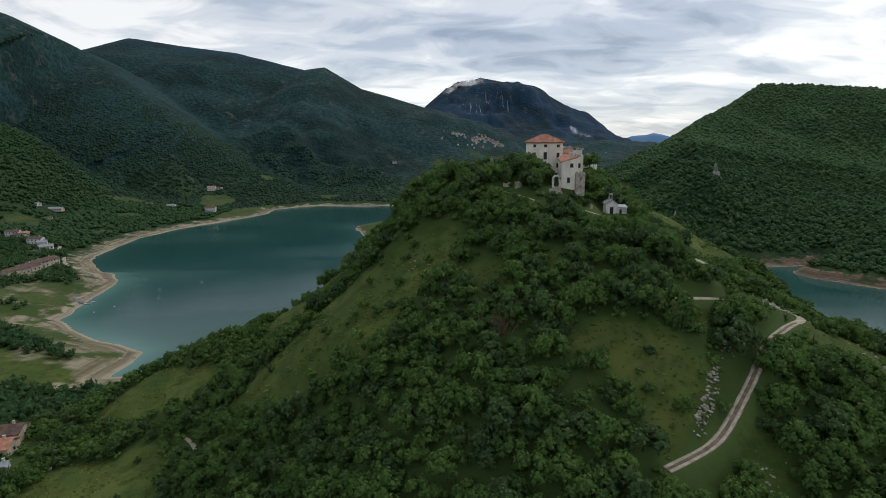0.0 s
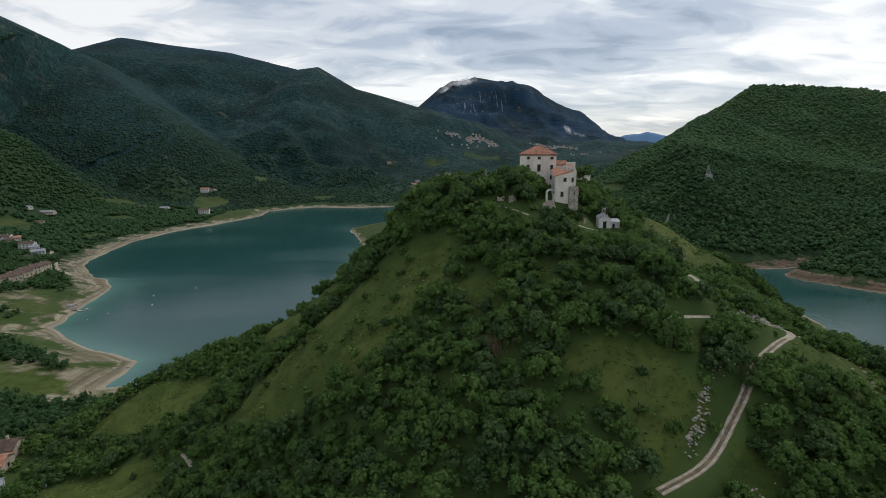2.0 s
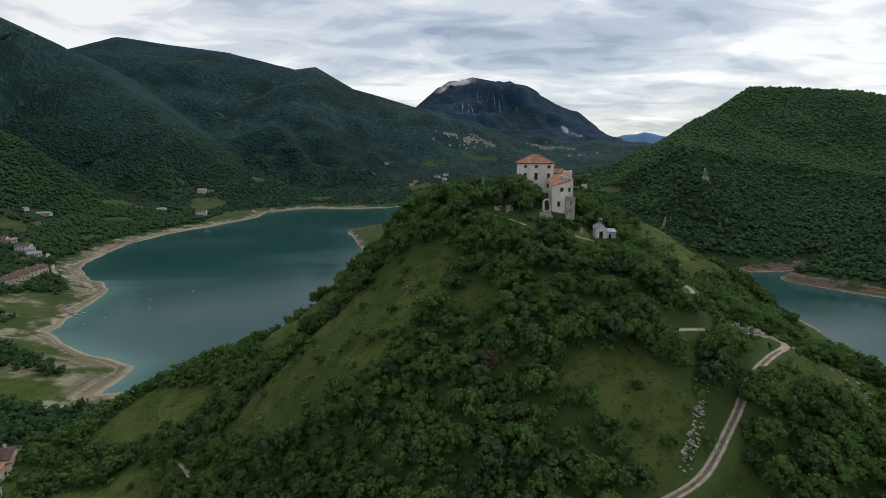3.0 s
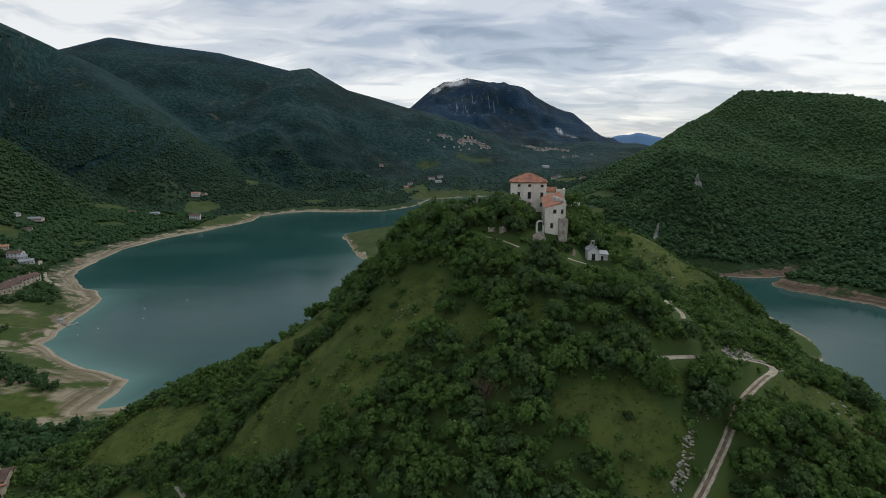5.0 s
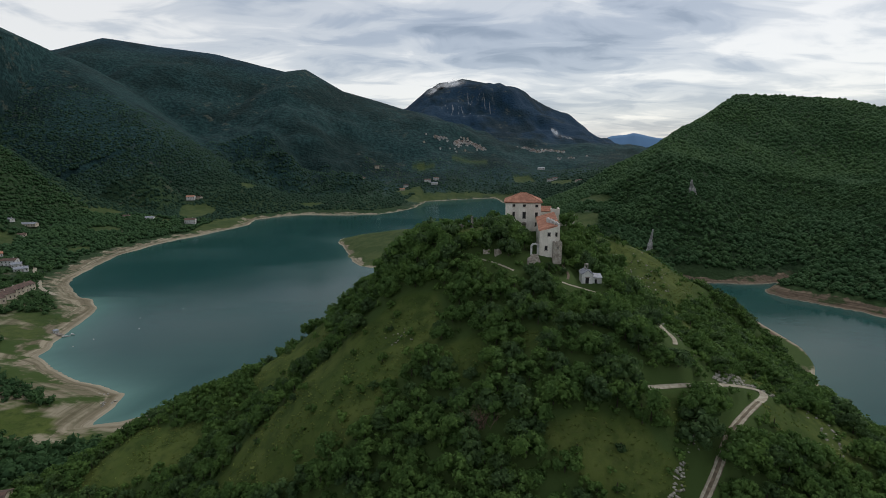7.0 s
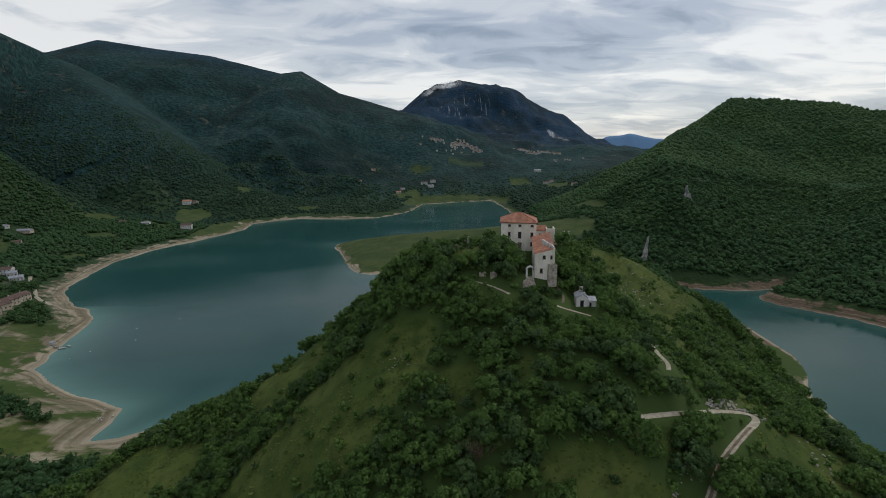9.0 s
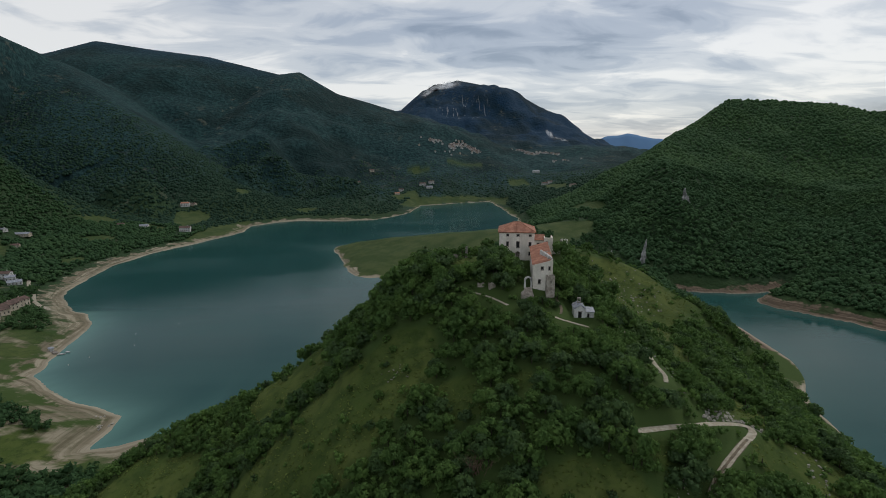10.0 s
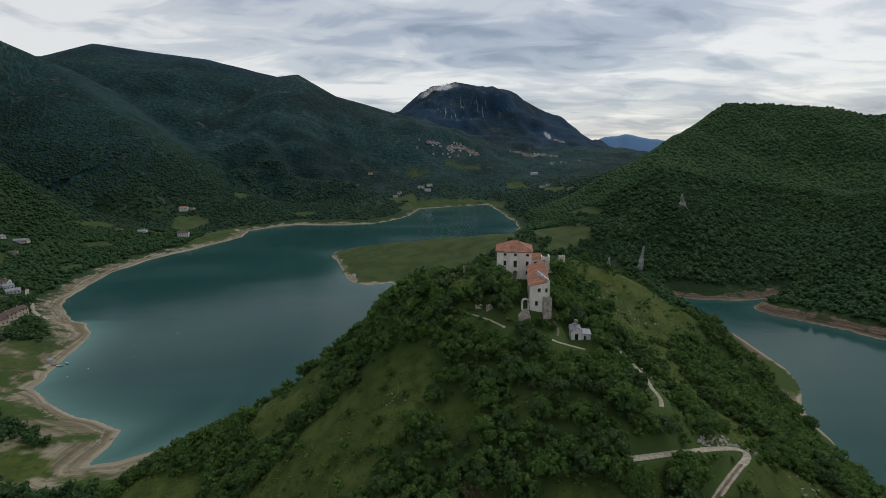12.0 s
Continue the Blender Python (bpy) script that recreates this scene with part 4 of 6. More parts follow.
# ---- free-standing arch and stair ----
arch = thing("ruined_archway", pose(36.9, 168.6, 99.4), "white broken archway with steps beside the castle wing", "ruin")
part("pier", box(0, 0.6, 0, 0.7, 0, 4.4, 0.04), WHITEWASH, arch)
part("pier", box(2.3, 2.9, 0, 0.7, 0, 5.2, 0.04), WHITEWASH, arch)
for s in range(11):
    ang = math.pi * s / 10
    part("arch_stone", moved(box(-0.275, 0.275, -0.35, 0.35, -0.23, 0.23, 0.04), Matrix.Translation((1.45 + math.cos(ang) * 1.2, 0.35, 4.3 + math.sin(ang) * 1.2)) @ Matrix.Rotation(-ang, 4, "Y")), WHITEWASH, arch)
for k in range(10):
    part("step", box(0.2 - 0.18 * k, 2.6, -0.42 * (k + 1), -0.42 * k - 0.002, -1.5, 1.9 - 0.19 * k), RUBBLE, arch)
part("parapet", moved(pierced_wall(4.4, 2.9, 0.4, [], 0.5, 15), Matrix.Translation((-1.6, -4.3, -1.4)) @ Matrix.Rotation(radians(62), 4, "Z")), RUBBLE, arch)

# ---- annex behind and the small tower ----
annex = thing("castle_annex", turned(47.0, 201.0, -10), "low plastered annex with terracotta roof behind the castle house", "building")
ax = [(46.9, 51.4, 201.0, 209.0, 105.6, 112.3), (51.42, 55.0, 200.2, 206.0, 105.6, 113.6), (55.02, 58.0, 201.0, 205.0, 105.4, 108.2)]
for k, (x0, x1, y0, y1, z0, z1) in enumerate(ax):
    holes = [[(1.8, 2.7, 4.2, 5.4)], [(0.8, 1.6, 5.4, 6.3), (0.7, 1.6, 2.6, 3.9)], []][k]
    m = Matrix.Translation((x0, y0, z0))
    part("front_wall", moved(pierced_wall(x1 - x0, z1 - z0, 0.5, holes, 0.3 if k else 0.0, 20 + k), m), PLASTER, annex)
    for a, b, c, d in holes:
        window_unit(annex, m @ Matrix.Translation((a, 0, c)), b - a, d - c, 0.5)
    for x in (x0, x1 - 0.5):
        part("side_wall", box(x, x + 0.5, y0 + 0.502, y1, z0, z1 - 0.15), PLASTER, annex)
roof_of(annex, [((46.6, 200.6, 112.35), (51.9, 200.6, 112.35), (51.9, 205.0, 113.9), (46.6, 205.0, 113.9)),
                ((51.9, 209.4, 112.35), (46.6, 209.4, 112.35), (46.6, 205.0, 113.9), (51.9, 205.0, 113.9)),
                ((51.2, 200.0, 112.0), (51.25, 200.0, 112.0), (51.25, 200.1, 112.1), (51.2, 200.1, 112.1))][:2])

tower = thing("watch_tower", pose(67.4, 229.5, 101.0), "small roofless stone watch tower on the grassy ridge", "tower")
part("front_wall", pierced_wall(2.9, 6.2, 0.45, [(1.0, 1.9, 1.8, 3.6), (1.2, 1.7, 4.6, 5.2)], 0.4, 31), PLASTER, tower)
for x in (0.0, 2.45):
    part("side_wall", moved(pierced_wall(2.1, 6.0, 0.45, [], 0.6, 33 + int(x)), Matrix.Translation((x + 0.45, 0.452, 0)) @ Matrix.Rotation(radians(90), 4, "Z")), RUBBLE, tower)
part("back_wall", moved(pierced_wall(2.9, 5.9, 0.45, [], 0.8, 36), Matrix.Translation((0, 2.56, 0))), RUBBLE, tower)

# ---- the chapel below the castle ----
chapel = thing("chapel", pose(52.3, 158.6, 93.1, 0, 0, -8) @ Matrix.Diagonal((0.84, 0.84, 0.88, 1)), "small whitewashed chapel with grey roofs and dark doorways", "chapel")
cw, ch = 4.3, 3.6
bm = pierced_wall(cw, ch, 0.4, [(1.5, 2.9, 0.0, 2.5)])
part("front_wall", bm, WHITEWASH, chapel)
gable = bmesh.new()
pts = [(0, 0, ch + 0.003), (cw, 0, ch + 0.003), (cw / 2, 0, ch + 1.5)]
f = [gable.verts.new(p) for p in pts]
b = [gable.verts.new((p[0], 0.4, p[2])) for p in pts]
gable.faces.new(f)
gable.faces.new(b[::-1])
for i in range(3):
    gable.faces.new((f[(i + 1) % 3], f[i], b[i], b[(i + 1) % 3]))
part("gable", gable, WHITEWASH, chapel)
part("doorway", box(1.5, 2.9, 0.3, 0.36, 0.02, 2.5), SHADE_PANEL, chapel, "near-black panel painted as the shade inside the doorway")
part("lintel", box(1.3, 3.1, -0.06, 0.1, 2.505, 2.75), RUBBLE, chapel)
for x in (0.0, cw - 0.4):
    part("side_wall", box(x, x + 0.4, 0.402, 5.6, 0, ch), WHITEWASH, chapel)
part("back_wall", box(0, cw, 5.602, 6.0, 0, ch + 0.8), WHITEWASH, chapel)
for s in (-1, 1):
    bm = bmesh.new()
    x0, x1 = (cw / 2, -0.35) if s < 0 else (cw / 2, cw + 0.35)
    quad = [(x0, -0.3, ch + 1.62), (x1, -0.3, ch - 0.1), (x1, 6.2, ch - 0.1), (x0, 6.2, ch + 1.62)]
    lo = [bm.verts.new(q) for q in quad]
    hi = [bm.verts.new((q[0], q[1], q[2] + 0.16)) for q in quad]
    bm.faces.new(lo)
    bm.faces.new(hi)
    for i in range(4):
        bm.faces.new((lo[i], lo[(i + 1) % 4], hi[(i + 1) % 4], hi[i]))
    bmesh.ops.recalc_face_normals(bm, faces=bm.faces[:])
    slope = part("roof_slope", bm, LEAD, chapel)
    for k in range(6):
        y = -0.2 + 1.05 * k
        dx = x1 - x0
        rib = slope_frame((x0, y, ch + 1.62 + 0.162), (dx, 0, -1.72), (0, 1, 0))
        part("roof_seam", moved(box(0, math.hypot(dx, 1.72), 0, 0.07, -0.03 if rib[2][2] > 0 else -0.03, 0.05), rib), LEAD, slope)
belfry = part("bell_gable", moved(pierced_wall(1.5, 2.4, 0.45, [(0.4, 1.1, 0.7, 1.7)]), Matrix.Translation((cw / 2 - 0.75, 3.2, ch + 1.3))), LIMESTONE, chapel, "grey bell gable over the roof")
annexe = part("lean_to", moved(pierced_wall(3.6, 2.7, 0.35, [(0.9, 1.8, 0.0, 2.0)]), Matrix.Translation((cw + 0.004, 0.6, -0.25))), WHITEWASH, chapel, "white lean-to")
part("doorway", box(cw + 0.9, cw + 1.8, 0.85, 0.9, -0.23, 1.75), SHADE_PANEL, annexe)
part("side_wall", box(cw + 3.25, cw + 3.604, 0.952, 4.6, -0.25, 2.4), WHITEWASH, annexe)
bm = bmesh.new()
quad = [(cw, 0.35, 2.46), (cw + 3.9, 0.35, 2.3), (cw + 3.9, 4.9, 3.0), (cw, 4.9, 3.2)]
lo = [bm.verts.new(q) for q in quad]
hi = [bm.verts.new((q[0], q[1], q[2] + 0.14)) for q in quad]
bm.faces.new(lo[::-1])
bm.faces.new(hi)
for i in range(4):
    bm.faces.new((lo[i], lo[(i + 1) % 4], hi[(i + 1) % 4], hi[i]))
bmesh.ops.recalc_face_normals(bm, faces=bm.faces[:])
part("lean_to_roof", bm, LEAD, annexe)

# ---- small ruins on the castle's west side ----
def ground_z(x, y):
    return float(land_height(np.array([x]), np.array([y]))[0])


pillar = thing("stone_pillar", pose(18.6, 195.0, ground_z(19, 195) - 0.3), "lone ruined stone pillar among bushes", "ruin")
bm = bmesh.new()
for k in range(8):
    w = 1.25 - 0.07 * k
    box_bm(bm, -w / 2 + 0.06 * (k % 3), w / 2, -0.4, 0.4 - 0.03 * k, 0.6 * k, 0.6 * k + 0.597)
bmesh.ops.bevel(bm, geom=bm.edges[:], offset=0.05, segments=1, affect="EDGES")
part("pillar_shaft", bm, LIMESTONE, pillar)
for x, y, w, h, turn, seed in ((13.5, 196.5, 3.2, 2.2, 10, 41), (22.5, 189.0, 6.0, 1.6, -4, 42), (24.5, 169.0, 2.6, 3.0, 25, 43), (20.5, 171.0, 2.4, 2.0, -10, 44)):
    ruin = thing("ruined_wall", pose(x, y, ground_z(x, y) - 0.3, 0, 0, turn), "crumbling low stone wall overgrown by bushes", "ruin", "ruined walls on the hilltop")
    part("masonry", pierced_wall(w, h, 0.6, [], 0.8, seed), RUBBLE, ruin)

# ---- trees ----
veg = np.random.default_rng(7)


def ico(radius=1.0, sub=1):
    bm = bmesh.new()
    bmesh.ops.create_icosphere(bm, subdivisions=sub, radius=radius)
    co = np.array([v.co[:] for v in bm.verts])
    fa = np.array([[v.index for v in f.verts] for f in bm.faces])
    bm.free()
    return co, fa


ICO_CO, ICO_FA = ico(1.0, 1)
OCTA_CO = np.array([(1, 0, 0), (0, 1, 0), (-1, 0, 0), (0, -1, 0), (0, 0, 1), (0, 0, -1)], float)
OCTA_FA = np.array([(i, (i + 1) % 4, 4) for i in range(4)] + [((i + 1) % 4, i, 5) for i in range(4)])


def crown_arrays(leaves, leaf, radius, height, lobes, rng):
    """A domed crown: small leaf sprays over many uneven boughs, round an inner mass of twigs and leaves."""
    k = np.arange(lobes) + 0.5
    lift = np.clip(1 - 1.55 * k / lobes + rng.normal(0, 0.10, lobes), -0.6, 1)
    ang = k * 2.39996 + rng.uniform(-0.5, 0.5, lobes)
    out = np.sqrt(np.clip(1 - lift ** 2, 0.02, 1)) * rng.uniform(0.52, 0.80, lobes)
    centre = np.column_stack([np.cos(ang) * out * radius, np.sin(ang) * out * radius, height * (0.52 + 0.32 * lift * rng.uniform(0.8, 1.15, lobes))])
    size = rng.uniform(0.75, 1.25, lobes) * radius * 1.05 / lobes ** 0.40
    which = rng.choice(lobes, leaves, p=size ** 2 / (size ** 2).sum()) if leaves else np.zeros(0, int)
    away = centre - np.array([0, 0, height * 0.45])
    away /= np.linalg.norm(away, axis=1)[:, None] + 1e-6
    d = rng.normal(size=(leaves, 3)) + away[which] * 0.9
    d[:, 2] += 0.3
    d /= np.linalg.norm(d, axis=1)[:, None]
    squash = np.array([1, 1, 0.85])
    p = centre[which] + d * squash * (size[which] * rng.uniform(0.72, 1.16, leaves))[:, None]
    n = d + rng.normal(size=(leaves, 3)) * 0.55
    n /= np.linalg.norm(n, axis=1)[:, None]
    a = np.cross(n, rng.normal(size=(leaves, 3)))
    a /= np.linalg.norm(a, axis=1)[:, None]
    b = np.cross(n, a)
    s = leaf * rng.uniform(0.6, 1.35, leaves)[:, None]
    q = np.stack([p - a * s, p + a * s * 0.75 - b * s * 0.7, p + a * s * 0.6 + b * s * 0.8], 1).reshape(-1, 3)
    mass, tri, base = [], [np.arange(leaves * 3).reshape(-1, 3)], len(q)
    core_co, core_fa, swell = (OCTA_CO, OCTA_FA, 0.80) if leaves else (ICO_CO, ICO_FA, 0.95)
    for c, r in zip(centre, size):
        mass.append(core_co * squash * r * swell * rng.uniform(0.85, 1.15, (len(core_co), 1)) + c)
        tri.append(core_fa + base)
        base += len(core_co)
    return np.concatenate([q, *mass]), np.zeros((0, 4), int), np.concatenate(tri)


def mixed_mesh(name, co, quads, tris, mats, quad_slot=None, tri_slot=None):
    me = bpy.data.meshes.new(name)
    me.vertices.add(len(co))
    me.vertices.foreach_set("co", np.ascontiguousarray(co, np.float32).ravel())
    me.loops.add(quads.size + tris.size)
    me.loops.foreach_set("vertex_index", np.concatenate([quads.ravel(), tris.ravel()]).astype(np.int32))
    me.polygons.add(len(quads) + len(tris))
    me.polygons.foreach_set("loop_start", np.concatenate([np.arange(len(quads)) * 4, quads.size + np.arange(len(tris)) * 3]).astype(np.int32))
    for m in mats:
        me.materials.append(m)
    if tri_slot is not None:
        me.polygons.foreach_set("material_index", np.concatenate([np.zeros(len(quads)), tri_slot]).astype(np.int32))
    me.polygons.foreach_set("use_smooth", np.ones(len(quads) + len(tris), bool))
    me.update(calc_edges=True)
    return me


def trunk_bm(height, girth, seed):
    """A tapered, slightly bent trunk that forks into limbs."""
    rng = random.Random(seed)
    bm = bmesh.new()

    def limb(p, q, r0, r1):
        d = q - p
        bmesh.ops.create_cone(bm, cap_ends=True, segments=7, radius1=r0, radius2=r1, depth=d.length, matrix=Matrix.Translation((p + q) / 2) @ d.to_track_quat("Z", "Y").to_matrix().to_4x4())

    fork = Vector((rng.uniform(-0.2, 0.2), rng.uniform(-0.2, 0.2), height * 0.42))
    limb(Vector((0, 0, -0.8)), fork, girth, girth * 0.72)
    for k in range(4):
        a = k * 1.6 + rng.random()
        limb(fork - Vector((0, 0, 0.1)), fork + Vector((math.cos(a), math.sin(a), rng.uniform(0.7, 1.3))) * height * 0.33, girth * 0.5, girth * 0.2)
    return bm


# Built once, copied over the near slope.
NEAR_KINDS = []
for k in range(7):
    rng = np.random.default_rng(100 + k)
    r, h = ((3.2, 5.4), (2.7, 5.0), (3.7, 6.0), (2.2, 4.0), (3.0, 6.4), (2.5, 4.6), (3.4, 5.2))[k]
    co, quads, tris = crown_arrays(2050, 0.20, r * 1.08, h * 0.92, 24, rng)
    tree = thing("tree", pose(0, 0, -500), "leafy green oak tree on the hillside", "tree", "trees on the near slope")
    part("trunk", trunk_bm(h, 0.2, k), BARK, tree)
    part("crown", mixed_mesh("crown", co, quads, tris, (LEAVES_DARK if k in (1, 4) else LEAVES,)), None, tree)
    NEAR_KINDS.append(tree)


def scatter(x0, x1, y0, y1, gap, rng):
    nx, ny = int((x1 - x0) / gap), int((y1 - y0) / gap)
    gx, gy = np.meshgrid(np.arange(nx), np.arange(ny))
    x = x0 + (gx + 0.5 * (gy % 2) + rng.uniform(-0.46, 0.46, gx.shape)) * gap
    y = y0 + (gy + rng.uniform(-0.46, 0.46, gx.shape)) * gap
    return x.ravel(), y.ravel()


BUILT = [(30.5, 60.0, 193.5, 212.0), (37.5, 49.0, 164.0, 196.0), (45.0, 60.5, 149.5, 166.5), (65.0, 72.5, 220.0, 233.0), (34.0, 40.5, 160.0, 172.0)]


def clear_of_buildings(x, y, gap=0.0):
    ok = np.ones(np.shape(x), bool)
    for x0, x1, y0, y1 in BUILT:
        ok &= ~((x > x0 - gap) & (x < x1 + gap) & (y > y0 - gap) & (y < y1 + gap))
    return ok


def foot_distance(x, y):
    d = np.full(np.shape(x), 1e9)
    for line, half in WAYS[1:5]:
        for a, b in zip(line, line[1:]):
            d = np.minimum(d, segment_distance(x, y, a, b)[0])
    return d


tx, ty = scatter(-175, 262, 52, 430, 4.35, veg)
hz = hill_height(tx, ty)
keep = (hz > 3.5) & clear_of_buildings(tx, ty) & (way_distance(tx, ty) > np.where(((tx > 64) & (tx < 76) & (ty < 112)) | (tx < -40), 1.6, 3.0)) & (foot_distance(tx, ty) > 4.6)
in_open = in_any(tx, ty, MEADOWS)
density = np.clip(np.where(ty < 128, 1.6, 1.35) + 0.6 * value_noise(tx, ty, 14, 81), 0, 1)
density = np.where(in_open, np.where((tx > 60) & (ty > 125), 0.13, 0.07), density)
density = np.where((ty > 215) & (tx > 60), density * 0.85, density)
density = np.where(ty > 212, density * np.where(tx > 112, 0.85, 0.55), density)
density = np.where((ty > 238) & (tx < 62), 0.0, density)
density = np.where(ty > 330, density * 0.3, density)
density = np.where((ty > 222) & (tx > 60) & (tx < 172) & (ty > 222 + 0.6 * (tx - 100)), density * 0.12, density)
density = np.where(np.hypot(tx - 13.5, ty - 107) < 3.4, 0.0, density)
density = np.where((np.hypot(tx + 141, ty - 138) < 9) | (np.hypot(tx + 146, ty - 147) < 11), 0.0, density)
density = np.where(in_open & (tx < -78), 0.02, density)
density = np.where((np.abs(tx - 18.0) < 4.5) & (ty > 182) & (ty < 198), 0.0, density)
density = np.where((tx > 66) & (tx < 88) & (ty > 124) & (ty < 166) & (foot_distance(tx, ty) < 8), 0.0, density)
keep &= veg.random(len(tx)) < density
tx, ty, in_open = tx[keep], ty[keep], in_open[keep]
# A clump of tall oaks on the bank inside the hairpin.
clump = np.array([(66.5, 109.5), (69.5, 110.5), (72.5, 112.5), (70.5, 114.3), (65, 106.5), (72.6, 100.6), (75.8, 105.0),
                  (50.5, 176.0), (52.0, 181.5), (53.5, 187.0), (55.5, 192.0), (57.5, 171.0), (59.0, 178.0), (61.5, 184.5), (62.5, 191.0), (60.5, 167.5), (65.0, 172.0), (69.0, 180.0), (71.0, 188.0), (58.0, 199.0), (40.0, 163.2), (42.2, 163.0), (44.6, 162.6), (47.2, 163.4), (38.0, 162.6), (49.0, 168.5),
                  (30.5, 187.5), (34.0, 184.0), (35.2, 189.5), (32.5, 179.5), (29.5, 182.0), (35.5, 178.0), (28.0, 176.5), (31.0, 191.2)])
tx, ty, in_open = np.r_[tx, clump[:, 0]], np.r_[ty, clump[:, 1]], np.r_[in_open, np.zeros(len(clump), bool)]
tz = land_height(tx, ty)
ts = (0.62 + 0.52 * veg.random(len(tx)) ** 1.3) * np.where(in_open, np.where((tx > 60) & (ty > 125), 0.62, 0.5), 1.0)
ts *= np.where((tx > 132) & (ty > 180), 1.1, np.where(tx < -60, 0.9, 1.06))
ts *= np.where((tx > -16) & (tx < 13) & (ty > 184) & (ty < 214), 1.3, 1.0)
ts *= np.where((tx > 38) & (tx < 60) & (ty > 137) & (ty < 152), 0.68, 1.0)
ts[-len(clump):] = np.where((clump[:, 1] < 169) & (clump[:, 0] < 50) & (clump[:, 1] > 160), 0.48, 1.15)
tr = veg.uniform(0, 360, len(tx))
order = np.argsort(ty)
near = order[:300]
for k, i in enumerate(near):
    kind = NEAR_KINDS[k % len(NEAR_KINDS)] if k >= len(NEAR_KINDS) else NEAR_KINDS[k]
    m = pose(tx[i], ty[i], tz[i] - 0.15, 0, 0, tr[i]) @ Matrix.Diagonal((ts[i], ts[i], ts[i] * (0.9 + 0.25 * ((k * 7) % 5) / 4), 1))
    if k < len(NEAR_KINDS):
        kind.matrix_basis = m
    else:
        t = copy_thing(kind, Matrix())
        t.matrix_basis = m


def wood_mesh(name, kinds, xs, ys, zs, scales, rng, mats, trunk=True):
    """Many trees in one mesh: leaf sprays, inner mass and trunks."""
    quad_co, quad_n, tri_co, tri_fa, tri_slot, off = [], 0, [], [], [], 0
    parts_q, parts_t = [], []
    which = rng.integers(0, len(kinds), len(xs))
    angle = rng.uniform(0, 2 * math.pi, len(xs))
    for k, (co, quads, tris) in enumerate(kinds):
        sel = np.where(which == k)[0]
        if not len(sel):
            continue
        c, s = np.cos(angle[sel])[:, None], np.sin(angle[sel])[:, None]
        f = scales[sel][:, None]
        hgt = f * rng.uniform(0.85, 1.2, len(sel))[:, None]
        px = (co[None, :, 0] * c - co[None, :, 1] * s) * f + xs[sel][:, None]
        py = (co[None, :, 0] * s + co[None, :, 1] * c) * f + ys[sel][:, None]
        pz = co[None, :, 2] * hgt + zs[sel][:, None]
        all_co = np.stack([px, py, pz], -1).reshape(-1, 3)
        shift = off + np.arange(len(sel)) * len(co)
        parts_q.append((quads[None] + shift[:, None, None]).reshape(-1, 4))
        parts_t.append((tris[None] + shift[:, None, None]).reshape(-1, 3))
        quad_co.append(all_co)
        off += len(all_co)
    slots = [np.zeros(sum(len(t) for t in parts_t))]
    if trunk:
        n = len(xs)
        a = np.arange(5) * 2 * math.pi / 5
        ring = np.column_stack([np.cos(a), np.sin(a)])
        low = np.concatenate([np.repeat(np.column_stack([xs, ys])[:, None], 5, 1) + ring[None] * 0.2, np.repeat((zs - 0.8)[:, None, None], 5, 1)], -1)
        top = np.concatenate([np.repeat(np.column_stack([xs, ys])[:, None], 5, 1) + ring[None] * 0.1, np.repeat((zs + 2.6)[:, None, None], 5, 1)], -1)
        quad_co.append(np.concatenate([low, top], 1).reshape(-1, 3))
        base = off + np.arange(n)[:, None] * 10
        i = np.arange(5)
        j = (i + 1) % 5
        t1 = np.stack([base + i, base + j, base + 5 + j], -1).reshape(-1, 3)
        t2 = np.stack([base + i, base + 5 + j, base + 5 + i], -1).reshape(-1, 3)
        parts_t += [t1, t2]
        slots.append(np.ones(len(t1) + len(t2)))
    quads = np.concatenate(parts_q) if parts_q else np.zeros((0, 4), int)
    return mixed_mesh(name, np.concatenate(quad_co), quads, np.concatenate(parts_t), mats, None, np.concatenate(slots))


BACK_KINDS = [crown_arrays(170, 0.52, *((3.3, 5.0), (2.7, 4.4), (3.7, 5.6), (3.0, 5.8))[k], 8, np.random.default_rng(250 + k)) for k in range(4)]
MID_KINDS = [crown_arrays(430, 0.38, *((3.4, 5.2), (2.8, 4.6), (3.8, 5.6), (3.1, 6.0))[k], 12, np.random.default_rng(200 + k)) for k in range(4)]
rest = order[300:]
pick = veg.random(len(rest)) < 0.3
back = (ty[rest] > 190) | (np.hypot(tx[rest], ty[rest]) > 185)
for sel, kinds, mats, label in ((rest[~pick & ~back], MID_KINDS, (LEAVES, BARK), "dense green oak scrub covering the castle hill"), (rest[pick & ~back], MID_KINDS, (LEAVES_DARK, BARK), "darker evergreen oaks among the hill scrub"),
                                (rest[~pick & back], BACK_KINDS, (LEAVES, BARK), "green oak scrub on the hill's far slopes"), (rest[pick & back], BACK_KINDS, (LEAVES_DARK, BARK), "darker evergreen oaks on the hill's far slopes")):
    ob = new("hill_woods", wood_mesh("hill_woods", kinds, tx[sel], ty[sel], tz[sel] - 0.2, ts[sel], veg, mats))
    tagged(ob, label, "trees", kind="stuff")

